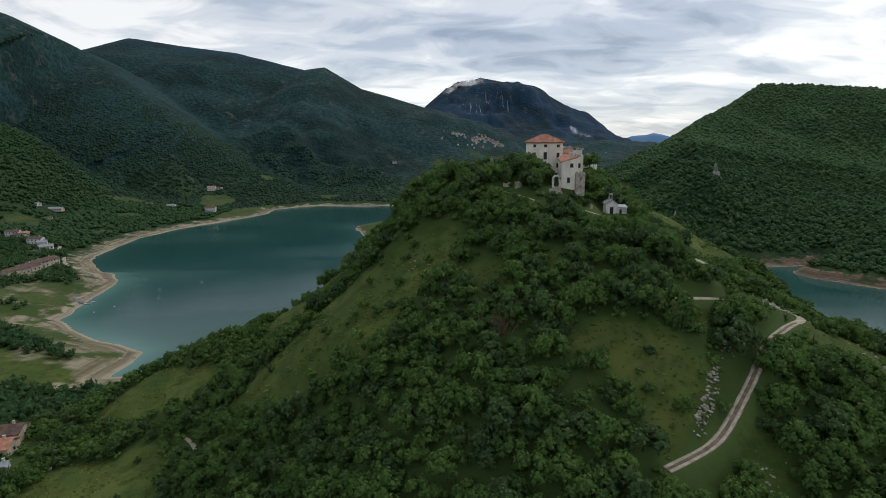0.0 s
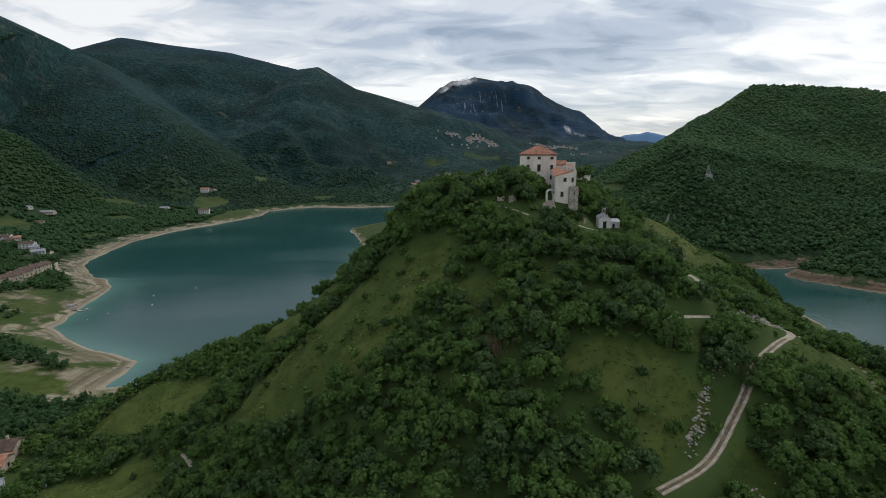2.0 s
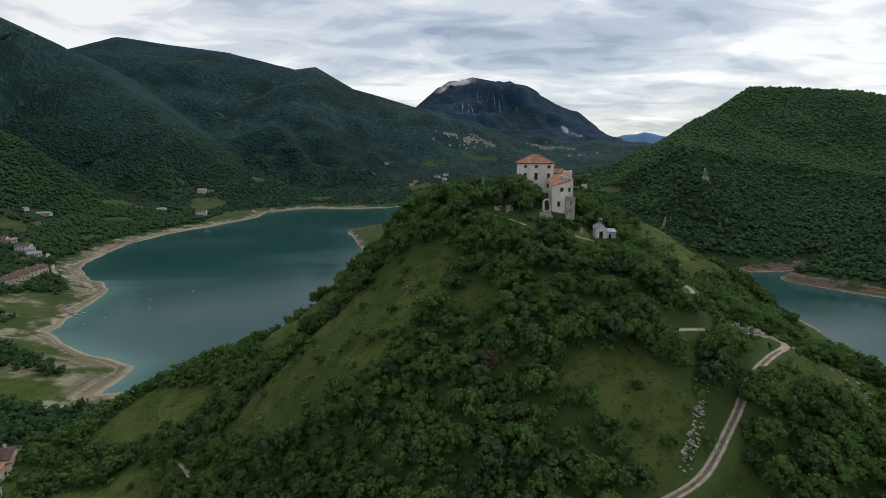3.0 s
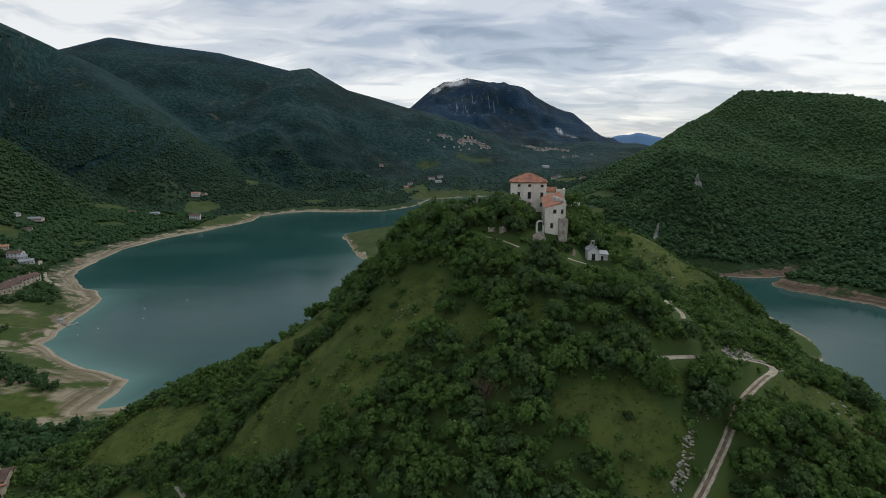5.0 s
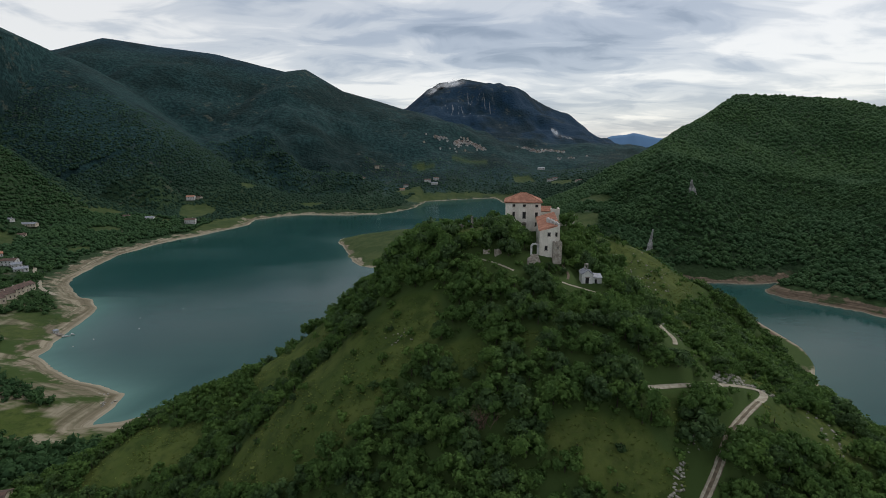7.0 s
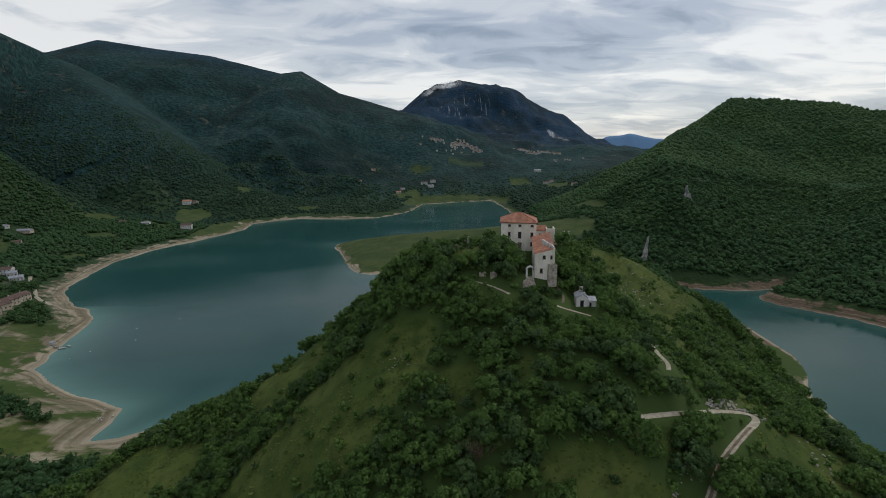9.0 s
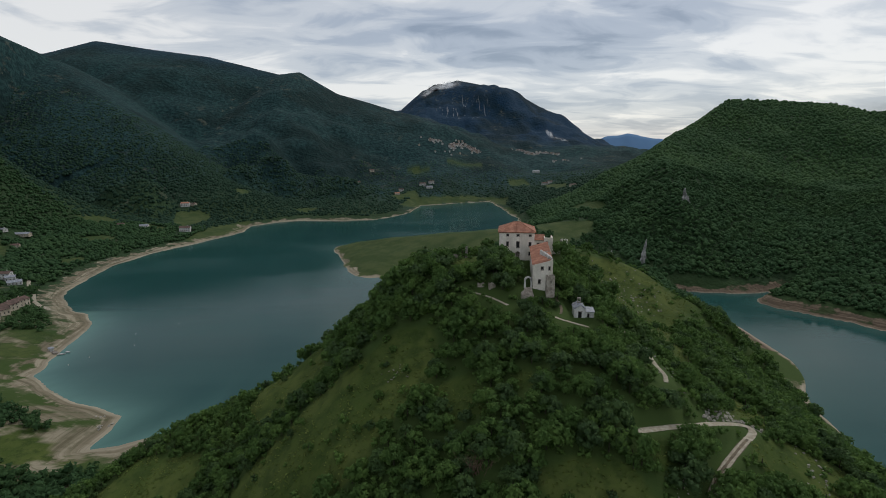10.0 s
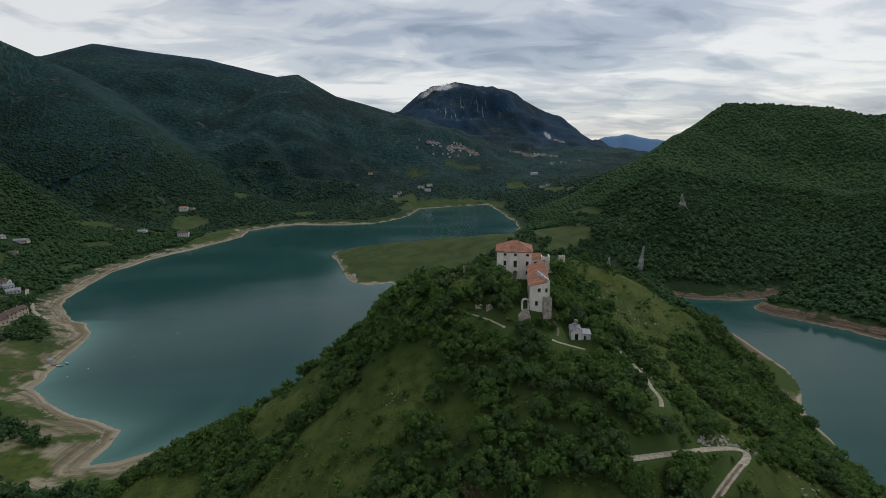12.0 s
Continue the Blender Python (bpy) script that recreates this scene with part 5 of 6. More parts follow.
# Low bushes along wood edges and over the meadows.
bx, by = scatter(-170, 255, 52, 330, 3.4, veg)
edge = in_any(bx, by, MEADOWS)
keep = (hill_height(bx, by) > 3) & clear_of_buildings(bx, by, -0.5) & (way_distance(bx, by) > 0.6) & (veg.random(len(bx)) < np.where(edge, np.where(bx < -78, 0.015, 0.13), 0.58))
bx, by = bx[keep], by[keep]
BUSH_KINDS = [crown_arrays(52, 0.30, 1.4, 1.9, 4, np.random.default_rng(300 + k)) for k in range(3)]
bushes = new("bushes", wood_mesh("bushes", BUSH_KINDS, bx, by, land_height(bx, by) - 0.15, veg.uniform(0.5, 1.25, len(bx)), veg, (LEAVES,), False))
tagged(bushes, "low green bushes and brambles scattered over the hill", "bushes", kind="stuff")

# Tussocks in the meadows.
gx0, gy0 = scatter(-128, 168, 74, 302, 1.25, veg)
ok = in_any(gx0, gy0, MEADOWS) & (hill_height(gx0, gy0) > 3) & (way_distance(gx0, gy0) > 0.2) & (value_noise(gx0, gy0, 6, 77) + veg.uniform(-0.6, 0.6, len(gx0)) > 0)
gx0, gy0 = gx0[ok], gy0[ok]
gz0 = land_height(gx0, gy0)
n = len(gx0)
blades = []
for k in range(3):
    a = veg.uniform(0, 6.28, n)
    w, hh = veg.uniform(0.14, 0.36, n), veg.uniform(0.10, 0.24, n)
    ex, ey = np.cos(a) * w, np.sin(a) * w
    lean = veg.normal(0, 0.3, (n, 2))
    blades.append(np.stack([np.column_stack([gx0 - ex, gy0 - ey, gz0 - 0.1]), np.column_stack([gx0 + ex, gy0 + ey, gz0 - 0.1]),
                            np.column_stack([gx0 + ex * 1.3 + lean[:, 0], gy0 + ey * 1.3 + lean[:, 1], gz0 + hh]),
                            np.column_stack([gx0 - ex * 1.3 + lean[:, 0], gy0 - ey * 1.3 + lean[:, 1], gz0 + hh * 0.8])], 1).reshape(-1, 3))
tuft_co = np.concatenate(blades)
tussocks = new("grass", raw_mesh("grass", tuft_co, np.arange(len(tuft_co)).reshape(-1, 4), (GRASS,)))
tagged(tussocks, "rough green grass tussocks on the meadow slopes", "grass", kind="stuff")

# Woods on the banks and slopes round the lake, coarser with distance.
def bank_wood(name, x0, x1, y0, y1, gap, kinds, scale, mats, label, low, chance=0.95, test=None, fade=None, sink=0.45):
    x, y = scatter(x0, x1, y0, y1, gap, veg)
    ds = shore_distance(x, y)
    z = land_height(x, y)
    ok = (ds > 12) & (z > low) & ~in_any(x, y, FIELDS) & (hill_height(x, y) < 3.0) & (np.abs(x) < y * 0.95 + 50)
    for cx, cy, r in CLEARINGS:
        ok &= np.hypot(x - cx, y - cy) > r
    if test is not None:
        ok &= test(x, y, z)
    ok &= veg.random(len(x)) < np.clip(chance + 0.45 * value_noise(x, y, 60, 91), 0, 1)
    if fade is not None:
        f = fade(x, y, z)
        ok &= f > 0.02
        z = z - (1 - f) * 3.8 * scale
    x, y, z = x[ok], y[ok], z[ok]
    ob = new(name, wood_mesh(name, kinds, x, y, z - (0.95 if kinds is BLOB_KINDS else sink) * 3.6 * scale, scale * veg.uniform(0.7, 1.25, len(x)), veg, mats, False))
    return tagged(ob, label, "trees", kind="stuff")


FAR_KINDS = [crown_arrays(44, 0.95, 3.6, 6.0, 4, np.random.default_rng(400 + k)) for k in range(4)]


def blob_kind(seed):
    rng = np.random.default_rng(seed)
    co = ICO_CO * np.array([1, 1, 0.9]) * rng.uniform(0.75, 1.2, len(ICO_CO))[:, None] * 3.6 + np.array([0, 0, 3.0])
    return co, np.zeros((0, 4), int), ICO_FA


BLOB_KINDS = [blob_kind(500 + k) for k in range(5)]
TRIO_KINDS = [crown_arrays(0, 1.0, 4.2, 6.0, 3, np.random.default_rng(600 + k)) for k in range(4)]


def fading(x, y, z):
    return np.clip((1800 - y - 0.9 * z) / 500, 0, 1)


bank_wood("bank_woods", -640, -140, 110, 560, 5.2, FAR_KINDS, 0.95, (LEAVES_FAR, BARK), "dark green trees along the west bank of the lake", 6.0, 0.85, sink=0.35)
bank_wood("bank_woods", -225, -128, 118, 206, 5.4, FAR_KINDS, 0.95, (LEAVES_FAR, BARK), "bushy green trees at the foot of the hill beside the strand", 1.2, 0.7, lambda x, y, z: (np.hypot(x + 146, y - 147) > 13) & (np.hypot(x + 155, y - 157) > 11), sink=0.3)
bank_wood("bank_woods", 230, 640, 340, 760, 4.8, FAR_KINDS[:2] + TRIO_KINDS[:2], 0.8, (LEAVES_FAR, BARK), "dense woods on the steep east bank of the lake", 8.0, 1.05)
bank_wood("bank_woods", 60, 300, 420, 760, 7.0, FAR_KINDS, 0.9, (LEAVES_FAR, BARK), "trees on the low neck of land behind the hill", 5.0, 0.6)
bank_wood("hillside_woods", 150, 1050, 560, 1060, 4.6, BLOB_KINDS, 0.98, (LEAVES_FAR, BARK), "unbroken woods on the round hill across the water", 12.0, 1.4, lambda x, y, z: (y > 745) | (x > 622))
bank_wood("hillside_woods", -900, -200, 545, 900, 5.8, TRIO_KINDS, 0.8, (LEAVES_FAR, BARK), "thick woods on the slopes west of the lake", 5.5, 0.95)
bank_wood("hillside_woods", -1300, -200, 885, 1500, 6.6, BLOB_KINDS, 1.0, (LEAVES_HAZED, BARK), "woods and copses above the west bank", 7.0, 1.2, fade=fading)
bank_wood("hillside_woods", -200, 760, 1060, 1800, 8.0, BLOB_KINDS, 1.1, (LEAVES_HAZED, BARK), "woods round the head of the lake", 7.0, 1.0, fade=fading)

# ---- the far mountain at the end of the valley, painted haze blue ----
def ridge_sheet(name, crest, depth, foot):
    xs = np.linspace(crest[0][0], crest[-1][0], 90)
    zs = np.interp(xs, [c[0] for c in crest], [c[1] for c in crest]) + 6 * fractal(xs, xs * 0 + 3.0, 120, 4, 61)
    ys = np.linspace(-depth, depth, 21)
    grid = foot + (zs[None] - foot) * np.clip(1 - np.abs(ys[:, None]) / depth, 0, 1) ** 0.8
    return sheet_mesh(name, xs, ys, grid)


# The base colour holds the blue of distant haze.
BLUE, bt, bb = material("haze_blue_ridge", 0.95, 0.0)
bt.links.new(mix_colour(bt, noise_node(bt, 220, 4), (0.12, 0.22, 0.36), (0.145, 0.25, 0.40)), bb.inputs["Base Color"])
far_ridge = new("backdrop", ridge_sheet("backdrop", [(1250, 150), (1440, 200), (1526, 227), (1650, 248), (1734, 259), (1850, 238), (2009, 212), (2140, 180), (2258, 137), (2500, 60)], 260, -40))
far_ridge.data.materials.append(BLUE)
far_ridge.matrix_basis = pose(0, 4180, 0)
tagged(far_ridge, "far mountain ridge painted haze blue under the clouds", "mountain", kind="structure")


# ---- houses of the banks and the two villages ----
def gable_house(m, w, d, h, wall, roof_mat, label, group="", storeys=1, name="house"):
    """A plain house: walls with near-black panels for windows, gable roof with overhang, chimney and door."""
    ob = thing(name, m, label, "house", group)
    bm = bmesh.new()
    box_bm(bm, -w / 2, w / 2, -d / 2, d / 2, -1.5, h)
    rise = d * 0.22
    for x in (-w / 2, w / 2 - 0.3):
        tri = [bm.verts.new((x + k, y, z)) for k in (0, 0.3) for y, z in ((-d / 2, h), (d / 2, h), (0, h + rise))]
        bm.faces.new(tri[:3])
        bm.faces.new(tri[3:][::-1])
        for i, j in ((0, 1), (1, 2), (2, 0)):
            bm.faces.new((tri[j], tri[i], tri[i + 3], tri[j + 3]))
    bmesh.ops.recalc_face_normals(bm, faces=bm.faces[:])
    walls = part("wall", bm, wall, ob)
    for s in (-1, 1):
        o, e = 0.45, 0.02
        q = [(-w / 2 - o, s * (d / 2 + o), h - o * 0.44 + e), (w / 2 + o, s * (d / 2 + o), h - o * 0.44 + e), (w / 2 + o, 0, h + rise + e), (-w / 2 - o, 0, h + rise + e)]
        bm = bmesh.new()
        lo, hi = [bm.verts.new(p) for p in q], [bm.verts.new((p[0], p[1], p[2] + 0.2)) for p in q]
        bm.faces.new(lo)
        bm.faces.new(hi)
        for i in range(4):
            bm.faces.new((lo[i], lo[(i + 1) % 4], hi[(i + 1) % 4], hi[i]))
        bmesh.ops.recalc_face_normals(bm, faces=bm.faces[:])
        part("roof", bm, roof_mat, ob)
    part("chimney", box(w * 0.2, w * 0.2 + 0.7, d * 0.1, d * 0.1 + 0.7, h, h + rise + 1.0), wall, ob)
    n = max(2, int(w / 3))
    for st in range(storeys):
        for k in range(n):
            x = -w / 2 + w * (k + 0.5) / n
            z = 0.9 + st * 2.9
            if st == 0 and k == n // 2:
                part("door", box(x - 0.55, x + 0.55, -d / 2 - 0.04, -d / 2 + 0.1, 0, 2.1), TIMBER, ob)
            else:
                part("window", box(x - 0.5, x + 0.5, -d / 2 - 0.03, -d / 2 + 0.1, z, z + 1.3), SHADE_PANEL, ob)
    for z in [0.9 + 2.9 * st for st in range(storeys)]:
        for s in (-1, 1):
            part("window", box(s * w / 2 - 0.05, s * w / 2 + 0.05, -0.5, 0.5, z, z + 1.3), SHADE_PANEL, ob)
    return ob


BANK = [  # x, y, width, depth, height, turn, wall, roof
    (-505, 568, 13, 9, 5.8, 20, WHITEWASH, TILES_BROWN), (-488, 556, 11, 8, 5.6, -10, CREAM, TILES_BROWN), (-497, 574, 9, 8, 3.4, 40, WHITEWASH, TILES), (-457, 541, 14, 9, 6.0, 15, WHITEWASH, TILES_BROWN),
    (-447, 537, 9, 7, 4.0, 35, WHITEWASH, LEAD), (-434, 526, 12, 8, 3.2, 35, WHITEWASH, LEAD), (-487, 1034, 16, 10, 6.0, 5, WHITEWASH, TILES),
    (-472, 1038, 10, 8, 3.4, -20, CREAM, TILES_BROWN), (-409, 858, 17, 11, 6.2, 12, WHITEWASH, TILES_BROWN), (-585, 735, 22, 9, 3.2, 8, CREAM, LEAD),
    (-600, 722, 10, 7, 3.0, -14, WHITEWASH, LEAD), (-518, 862, 11, 8, 3.4, 0, CREAM, TILES_BROWN), (-481, 864, 14, 8, 3.2, 10, WHITEWASH, LEAD),
    (-560, 690, 9, 7, 3.2, 25, CREAM, TILES_BROWN), (2, 1487, 20, 11, 7.5, 0, WHITEWASH, TILES_BROWN), (28, 1502, 16, 10, 7.0, 10, WHITEWASH, TILES_BROWN),
    (22, 1462, 18, 10, 5.0, -8, WHITEWASH, LEAD), (-69, 1380, 14, 9, 4.0, 5, CREAM, TILES), (-60, 1420, 13, 9, 6.0, -6, WHITEWASH, TILES_BROWN),
    (385, 1667, 22, 11, 6.0, 5, WHITEWASH, LEAD), (354, 1147, 14, 9, 5.0, 20, CREAM, TILES_BROWN), (346, 1385, 16, 10, 6.0, 5, WHITEWASH, TILES_BROWN),
    (362, 1392, 14, 9, 6.0, -15, WHITEWASH, TILES_BROWN), (-192, 1495, 14, 9, 6.0, 0, CREAM, TILES_BROWN), (-160, 1604, 15, 9, 6.0, 12, CREAM, TILES_BROWN),
]
for x, y, w, d, h, turn, wall, roof_mat in BANK:
    gable_house(pose(x, y, ground_z(x, y), 0, 0, turn), w, d, h, wall, roof_mat, "pale house with low pitched roof among trees", "houses on the banks", 2 if h > 5 else 1)
# The long terraced building by the strand.
for k, (x, y, w, h) in enumerate(((-377, 455, 17, 5.6), (-373, 437, 17, 5.2), (-366, 419, 17, 4.6), (-360, 401, 17, 4.4))):
    gable_house(pose(x, y, ground_z(x, y), 0, 0, 82 - 4 * k), w, 10, h, CREAM, TILES_BROWN, "terraced low block with brown tiled roofs and balconies by the strand", "terraced block by the strand", 2 if h > 5 else 1)
# Farmhouse at the foot of the hill.
farm_z = ground_z(-146, 149)
gable_house(pose(-156, 158, ground_z(-156, 158), 0, 0, 14), 13, 8, 4.0, CREAM, TILES_BROWN, "cream farmhouse with dark brown tiled roof at the hill's foot", "", 1, "farmhouse")
gable_house(pose(-150.5, 148.5, farm_z - 0.2, 0, 0, 14), 11, 7.5, 3.4, CREAM, TILES, "cream farmhouse with bright terracotta roof at the hill's foot", "", 1, "farmhouse")
gable_house(pose(-139, 137, ground_z(-139, 137), 0, 0, 30), 5, 4, 2.4, WHITEWASH, LEAD, "small white shed beside the farmhouses", "", 1, "garden_shed")

vr = random.Random(5)
VILLAGE_WALLS = (WHITEWASH, WHITEWASH, CREAM, WHITEWASH)


def village(centres, count, spread, group, label):
    proto = []
    for k in range(6):
        ob = gable_house(pose(0, 0, -400 - 30 * k), vr.uniform(4.5, 6.5), vr.uniform(4.2, 5.6), (4.6, 3.4, 5.2, 4.0, 3.2, 5.6)[k], VILLAGE_WALLS[k % 4], (TILES_MUTED, TILES_MUTED, TILES_BROWN)[k % 3], label, group, 2)
        proto.append(ob)
    for k in range(count):
        i = k % (len(centres) - 1)
        f = vr.random()
        a, b = centres[i], centres[i + 1]
        x, y = a[0] + (b[0] - a[0]) * f + vr.gauss(0, spread), a[1] + (b[1] - a[1]) * f + vr.gauss(0, spread * 1.3)
        m = pose(x, y, ground_z(x, y), 0, 0, vr.uniform(-40, 40))
        if k < len(proto):
            proto[k].matrix_basis = m
        else:
            copy_thing(proto[k % len(proto)], m)


village([(104, 1815), (122, 1868), (139, 1890), (166, 1880), (190, 1862), (215, 1835)], 120, 5.0, "upper village", "tall pale village house with a tiled roof, packed on a spur")
village([(28, 1833), (48, 1841), (70, 1850)], 20, 4.5, "village outskirts", "pale house at the edge of the hill village")
village([(5, 1812), (70, 1790), (140, 1838), (180, 1822), (93, 1744)], 16, 16, "scattered farms under the village", "scattered pale farmhouse on the wooded slope")
village([(384, 2060), (392, 1985), (410, 1945), (434, 1935)], 70, 5.5, "lower village", "pale village house in a tight row on the mountain's foot")
village([(434, 1935), (470, 1965), (510, 1985), (548, 1985)], 30, 6, "lower village", "pale village house in a loose row on the mountain's foot")
village([(500, 1885), (517, 1756), (560, 1850)], 8, 22, "farms beyond the lower village", "lone pale farmhouse beyond the village")

# ---- lane down to the strand ----
lane_line = np.array([(-443, 558), (-432, 542), (-422, 528), (-405, 510), (-390, 492), (-377, 475), (-362, 462), (-346, 453)], float)
lane_line = np.column_stack([lane_line, [ground_z(x, y) + 0.45 for x, y in lane_line]])
lane = thing("lane", Matrix(), "pale grey lane from the houses to the strand", "road", kind="structure")
part("lane_bed", ribbon(dense(lane_line, 2.0), 0.0, 1.7, 0.2, 12), GRAVEL, lane)

# ---- beehives in the field by the farm ----
for x, y in ((-129, 131), (-124.5, 131), (-128, 135), (-124, 138), (-127, 144)):
    hive = thing("beehive", pose(x, y, ground_z(x, y), 0, 0, vr.uniform(-15, 15)), "white wooden box hive standing in the grass", "beehive", "hives in the field")
    part("hive_box", box(-0.7, 0.7, -0.4, 0.4, 0.18, 0.85, 0.02), WHITEWASH, hive)
    part("hive_lid", box(-0.78, 0.78, -0.48, 0.48, 0.855, 0.97, 0.02), LEAD, hive)
    for dx in (-0.55, 0.55):
        part("hive_foot", box(dx - 0.06, dx + 0.06, -0.35, 0.35, -0.1, 0.178), TIMBER, hive)

# ---- jetty, boats and buoys on the west shore ----
jetty = thing("jetty", pose(-279, 361, 0.7, 0, 0, -32), "grey timber landing stage at the water's edge", "jetty")
part("deck", box(-9, 6, -1.6, 1.6, 0.3, 0.5), TIMBER, jetty)
for k in range(5):
    part("pile", box(-8 + 3.4 * k, -7.75 + 3.4 * k, -1.3, -1.05, -3, 0.8), TIMBER, jetty)
part("hut", box(-4.5, -0.5, -1.2, 1.2, 0.505, 2.7), WHITEWASH, jetty, "low white hut")
part("hut_roof", box(-4.9, -0.1, -1.6, 1.6, 2.705, 2.9), LEAD, jetty)


def boat(m, length, label):
    ob = thing("boat", m, label, "boat", "boats on the west shore")
    bm = bmesh.new()
    rings = []
    for s in range(7):
        f = s / 6
        w = 0.9 * math.sin(math.pi * min(0.5 + f * 0.5, 0.98)) * (1 if f < 0.8 else 1.0)
        x = (f - 0.5) * length
        rings.append([bm.verts.new((x, y * w, z + 0.25 * f * f)) for y, z in ((-1, 0.75), (-0.75, 0.1), (0, -0.15), (0.75, 0.1), (1, 0.75), (0.82, 0.72), (0, 0.25), (-0.82, 0.72))])
    for a, b in zip(rings, rings[1:]):
        for i in range(8):
            bm.faces.new((a[i], a[(i + 1) % 8], b[(i + 1) % 8], b[i]))
    bm.faces.new(rings[0])
    bm.faces.new(rings[-1][::-1])
    bmesh.ops.recalc_face_normals(bm, faces=bm.faces[:])
    part("hull", bm, HULL, ob)
    for x in (-0.25, 0.15):
        part("thwart", box(x * length, x * length + 0.3, -0.7, 0.7, 0.5, 0.56), TIMBER, ob)
    return ob


boat(pose(-270, 357, 0.05, 0, 0, 10), 5.5, "white rowing boat moored at the jetty")
boat(pose(-268, 361, 0.05, 0, 0, -20), 4.6, "white rowing boat moored at the jetty")
for x, y in ((-238, 397), (-225, 372), (-246, 351), (-214, 420), (-252, 338)):
    b = thing("buoy", pose(x, y, 0.1), "round white mooring buoy afloat", "buoy", "mooring buoys")
    bm = bmesh.new()
    bmesh.ops.create_uvsphere(bm, u_segments=10, v_segments=7, radius=0.38)
    part("float", bm, BUOY, b)
    part("ring", moved(box(-0.08, 0.08, -0.08, 0.08, 0.35, 0.55), Matrix()), TIMBER, b)


# ---- rocks ----
def rock_mesh(seed, tall=1.0):
    rng = random.Random(seed)
    bm = bmesh.new()
    bmesh.ops.create_icosphere(bm, subdivisions=2, radius=1)
    off = Vector((seed * 3.1, seed * 1.7, 0))
    for v in bm.verts:
        n = noise.noise(v.co * 1.3 + off) + 0.5 * noise.noise(v.co * 3.1 + off)
        v.co *= 1 + 0.45 * n
        v.co.z *= tall
    me = bpy.data.meshes.new("rock")
    bm.to_mesh(me)
    bm.free()
    me.materials.append(LIMESTONE)
    return me


ROCKS = [rock_mesh(s, t) for s, t in ((1, 0.7), (2, 0.9), (3, 0.6), (4, 1.2), (5, 0.8))]


def rocks_along(line, count, spread, lo, hi, label, group):
    placed = []
    for k in range(count):
        f = vr.random() * (len(line) - 1.001)
        i = int(f)
        x = line[i][0] + (line[i + 1][0] - line[i][0]) * (f - i) + vr.gauss(0, spread)
        y = line[i][1] + (line[i + 1][1] - line[i][1]) * (f - i) + vr.gauss(0, spread)
        if float(way_distance(np.array([x]), np.array([y]))[0]) < 0.3:
            continue
        s = vr.uniform(lo, hi)
        placed.append((ROCKS[k % 5], pose(x, y, ground_z(x, y) + 0.1 * s, vr.uniform(-20, 20), vr.uniform(-20, 20), vr.uniform(0, 360)) @ Matrix.Diagonal((s * vr.uniform(0.8, 2.2), s, s * vr.uniform(0.6, 1.3), 1))))
    if count > 150:
        co, faces, base = [], [], 0
        for me, m in placed:
            co += [tuple(m @ v.co) for v in me.vertices]
            faces += [[v + base for v in p.vertices] for p in me.polygons]
            base += len(me.vertices)
        tagged(new("stones", raw_mesh("stones", np.array(co), np.array(faces), (LIMESTONE,))), label, "stones", kind="stuff")
        return
    for me, m in placed:
        ob = new("rock", me)
        ob.matrix_basis = m
        tagged(ob, label, "rock", group)


rocks_along([(80, 124.5), (86, 128), (92, 132), (98, 133), (103, 133)], 90, 1.1, 0.15, 0.55, "pale limestone boulder in the bank over the track", "boulders at the hairpin")
rocks_along([(49.5, 88.0), (52.5, 91.2), (55.5, 95), (58.5, 98.5)], 70, 0.7, 0.12, 0.40, "pale limestone outcrop beside the track", "outcrops beside the track")
rocks_along([(61, 101), (64, 104.5), (67, 107.5)], 16, 0.6, 0.1, 0.35, "pale limestone outcrop beside the track", "outcrops beside the track")
rocks_along([(104, 112), (110, 118), (116, 124), (112, 128)], 30, 2.5, 0.12, 0.4, "weathered stone on the grassy slope", "stones on the east slope")
rocks_along([(-14, 149), (-9, 147), (-6, 150)], 16, 1.6, 0.1, 0.3, "small pale stone in the meadow", "stones in the meadow")
rocks_along([(70, 215), (90, 240), (110, 262), (130, 280)], 260, 11, 0.15, 0.5, "pale stone in the ridge pasture", "stones on the ridge")
rocks_along([(80, 135), (84, 150), (84, 176)], 26, 3, 0.15, 0.45, "pale stone beside the footpath", "stones beside the footpath")
rocks_along([(58, 80), (62, 84), (64, 88)], 14, 1.3, 0.1, 0.32, "pale limestone outcrop beside the track", "outcrops beside the track")
rocks_along([(-182, 262), (-176, 262), (-172, 255), (-178, 250)], 9, 2.0, 0.3, 0.7, "dark boulder on the strand's point", "boulders on the strand")


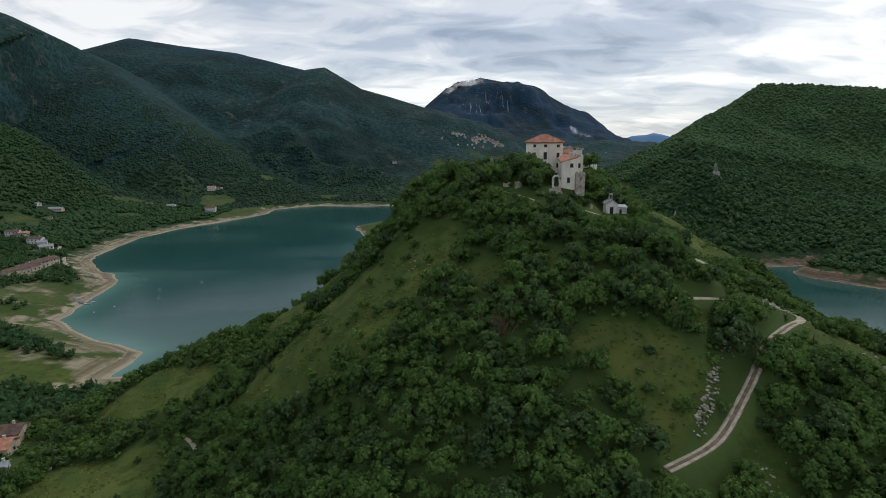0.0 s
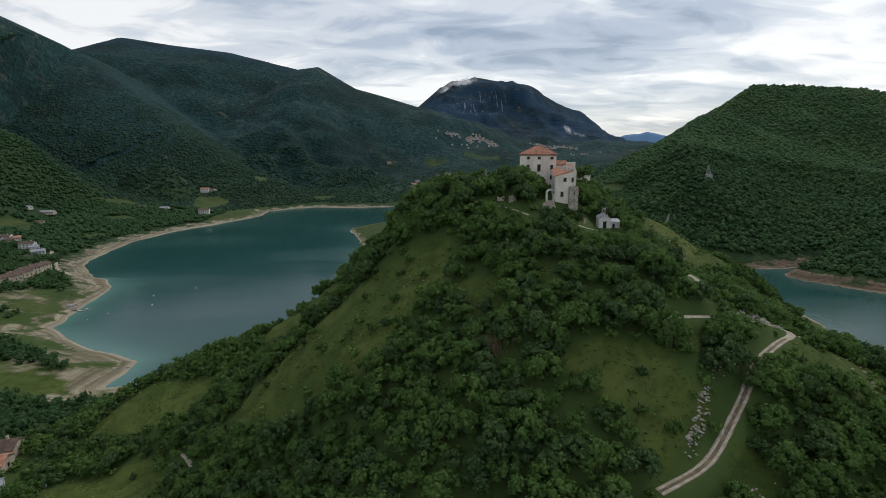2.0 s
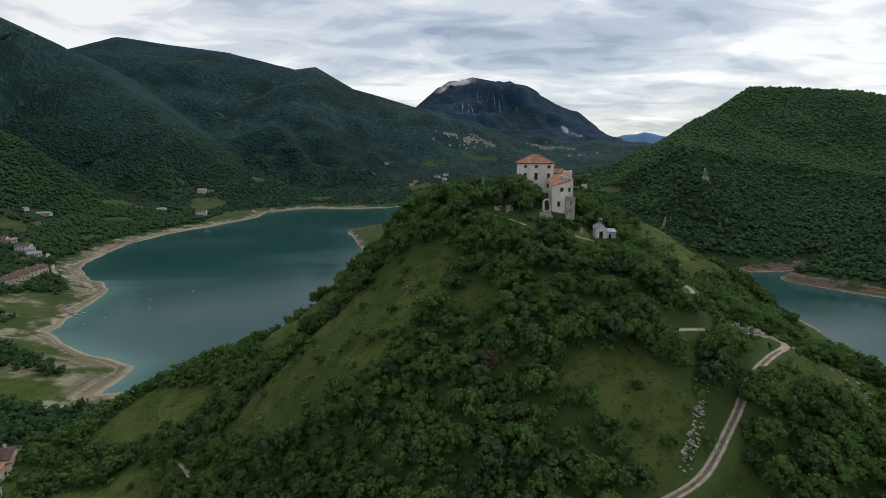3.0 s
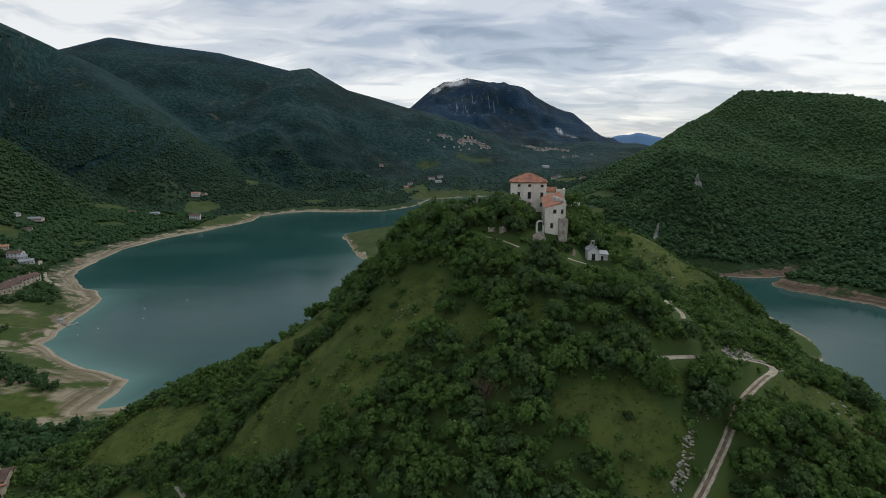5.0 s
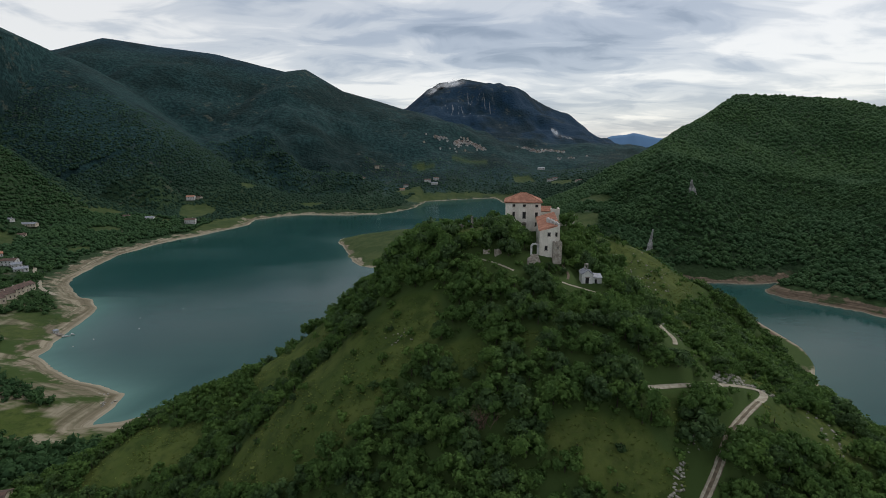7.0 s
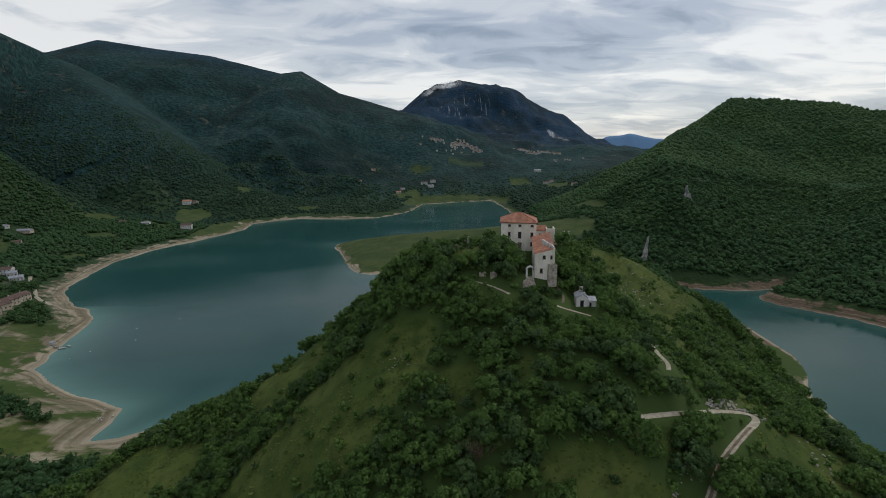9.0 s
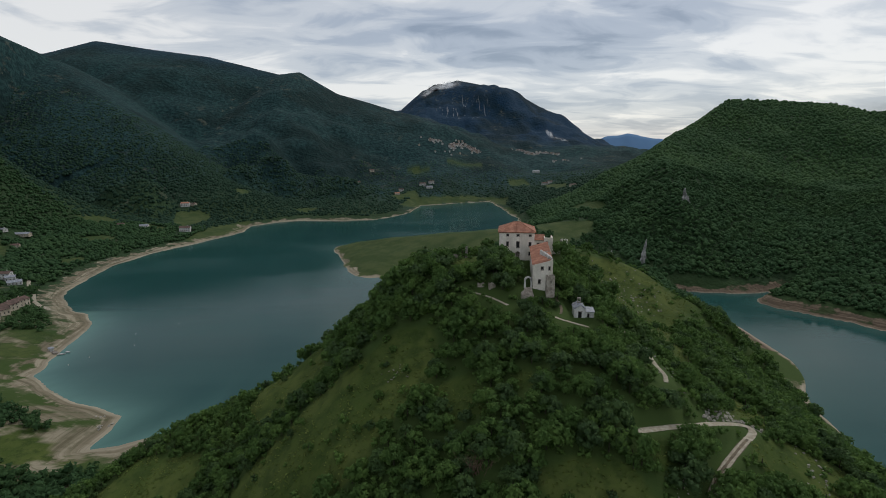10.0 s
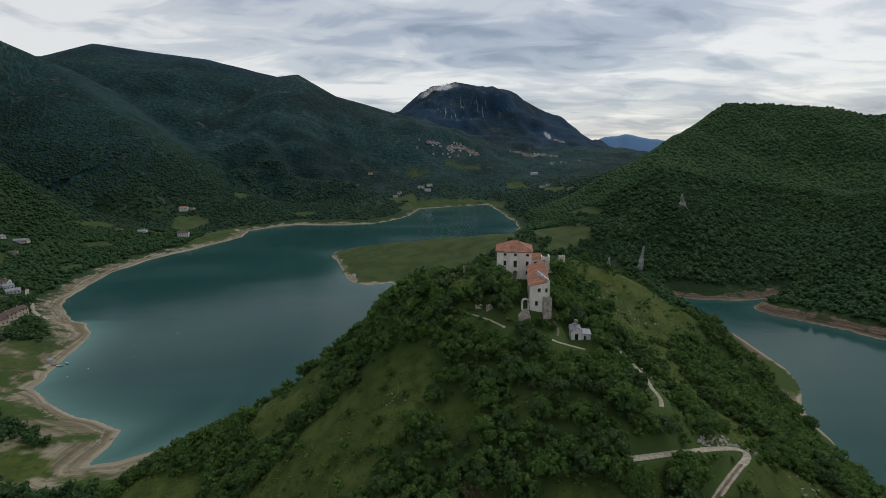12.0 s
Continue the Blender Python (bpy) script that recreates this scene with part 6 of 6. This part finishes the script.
def pinnacle(m, height, girth, seed, label):
    """A fissured limestone needle with ledges."""
    bm = bmesh.new()
    bmesh.ops.create_cone(bm, cap_ends=True, segments=14, radius1=girth, radius2=girth * 0.22, depth=height)
    bmesh.ops.subdivide_edges(bm, edges=[e for e in bm.edges if abs(e.verts[0].co.z - e.verts[1].co.z) > height * 0.5], cuts=14)
    for v in bm.verts:
        p = v.co * 0.42 + Vector((seed, 0, 0))
        f = 1 + 0.55 * noise.noise(p) + 0.3 * noise.noise(p * 2.7)
        lean = 0.12 * (v.co.z + height / 2) * math.sin(seed)
        v.co = Vector((v.co.x * f + lean, v.co.y * f, v.co.z))
    bmesh.ops.translate(bm, vec=(0, 0, height / 2 - 3), verts=bm.verts[:])
    me = bpy.data.meshes.new("rock_pinnacle")
    bm.to_mesh(me)
    bm.free()
    me.materials.append(CRAG)
    ob = new("rock_pinnacle", me)
    ob.matrix_basis = m
    return tagged(ob, label, "rock", "pinnacles on the wooded slope")


for x, y, h, g, s in ((242, 521, 31, 3.4, 1.3), (210.5, 531, 17, 3.2, 2.6), (333, 610, 20, 4.4, 3.9), (338, 612, 12, 3.8, 5.1), (328, 607, 9, 3.0, 6.4)):
    pinnacle(pose(x, y, ground_z(x, y)), h, g, s, "pale limestone needle standing out of the woods")

# ---- a bare reddish bush among the green crowns ----
bare = thing("bare_bush", pose(13.5, 108.5, ground_z(13.5, 108.5)), "leafless reddish-brown bush among green trees", "bush")
br = random.Random(3)
for k in range(46):
    bm = bmesh.new()
    a, t = br.uniform(0, 6.28), br.uniform(0.2, 0.85)
    p, d = Vector((br.gauss(0, 1.3), br.gauss(0, 0.8), 0)), Vector((math.cos(a) * t, math.sin(a) * t, 1))
    r = 0.06
    for s in range(4):
        q = p + d * br.uniform(1.0, 1.5)
        bmesh.ops.create_cone(bm, cap_ends=False, segments=5, radius1=r, radius2=r * 0.65, depth=(q - p).length, matrix=Matrix.Translation((p + q) / 2) @ (q - p).to_track_quat("Z", "Y").to_matrix().to_4x4())
        if s:
            e = q + Vector((br.gauss(0, 0.5), br.gauss(0, 0.5), 0.7))
            bmesh.ops.create_cone(bm, cap_ends=False, segments=4, radius1=r * 0.6, radius2=0.012, depth=(e - q).length, matrix=Matrix.Translation((q + e) / 2) @ (e - q).to_track_quat("Z", "Y").to_matrix().to_4x4())
        p, r = q, r * 0.65
        d += Vector((br.gauss(0, 0.18), br.gauss(0, 0.18), 0))
    part("stem", bm, TWIG, bare)

# ---- cloud cap and mist on the far mountain ----
MIST, mt, mb = material("thin_mist", 1.0, 0.0)
mb.inputs["Base Color"].default_value = (0.97, 0.98, 0.99, 1)
m_puff = noise_node(mt, 34, 5, 0.6)
m_rad = mt.nodes.new("ShaderNodeTexCoord")
m_len = mt.nodes.new("ShaderNodeVectorMath")
m_len.operation = "LENGTH"
mt.links.new(m_rad.outputs["Object"], m_len.inputs[0])
m_edge = step_node(mt, m_len.outputs["Value"], 0.15, 0.95)
m_alpha = math_node(mt, "MULTIPLY", math_node(mt, "SUBTRACT", 1.0, m_edge), step_node(mt, m_puff, 0.36, 0.66))
m_through = mt.nodes.new("ShaderNodeBsdfTranslucent")
m_through.inputs["Color"].default_value = (0.97, 0.98, 0.99, 1)
m_body = mt.nodes.new("ShaderNodeMixShader")
m_body.inputs[0].default_value = 0.7
m_clear = mt.nodes.new("ShaderNodeBsdfTransparent")
m_all = mt.nodes.new("ShaderNodeMixShader")
mt.links.new(mb.outputs[0], m_body.inputs[1])
mt.links.new(m_through.outputs[0], m_body.inputs[2])
mt.links.new(math_node(mt, "MULTIPLY", m_alpha, 0.5), m_all.inputs[0])
mt.links.new(m_clear.outputs[0], m_all.inputs[1])
mt.links.new(m_body.outputs[0], m_all.inputs[2])
mt.links.new(m_all.outputs[0], mt.nodes["Material Output"].inputs[0])


def cloud(m, sheets, sx, sz, label):
    ob = thing("low_cloud", m, label, "cloud", "clouds on the far mountain")
    for k in range(sheets):
        bm = bmesh.new()
        bmesh.ops.create_grid(bm, x_segments=12, y_segments=6, size=1)
        for v in bm.verts:
            v.co.z = 0.25 * noise.noise(v.co * 1.6 + Vector((k * 2.3, 0, 0)))
        p = part("veil", bm, MIST, ob)
        p.matrix_basis = Matrix.Translation((vr.uniform(-0.3, 0.3) * sx, -9.0 * k, vr.uniform(-0.25, 0.25) * sz)) @ Matrix.Rotation(radians(55), 4, "X") @ Matrix.Diagonal((sx * vr.uniform(0.7, 1.0), sz * vr.uniform(0.7, 1.0), sz, 1))
        p.visible_shadow = False
    return ob


cloud(pose(140, 2880, 490, 0, -8, 0), 9, 110, 30, "white cloud cap lying on the mountain's summit")
cloud(pose(45, 2880, 455, 0, -30, 0), 7, 70, 24, "white cloud trailing down the mountain's shoulder")
cloud(pose(655, 2350, 182, 0, 20, 0), 7, 50, 20, "wisp of mist on the mountain's flank")
cloud(pose(598, 2350, 212, 0, 55, 0), 6, 32, 20, "wisp of mist on the mountain's flank")

# ---- rows of half-round tiles on the castle's roofs ----
for slab, me, m in TILE_ROWS:
    row = new("roof_rib", me)
    row.parent = slab
    row.matrix_basis = m
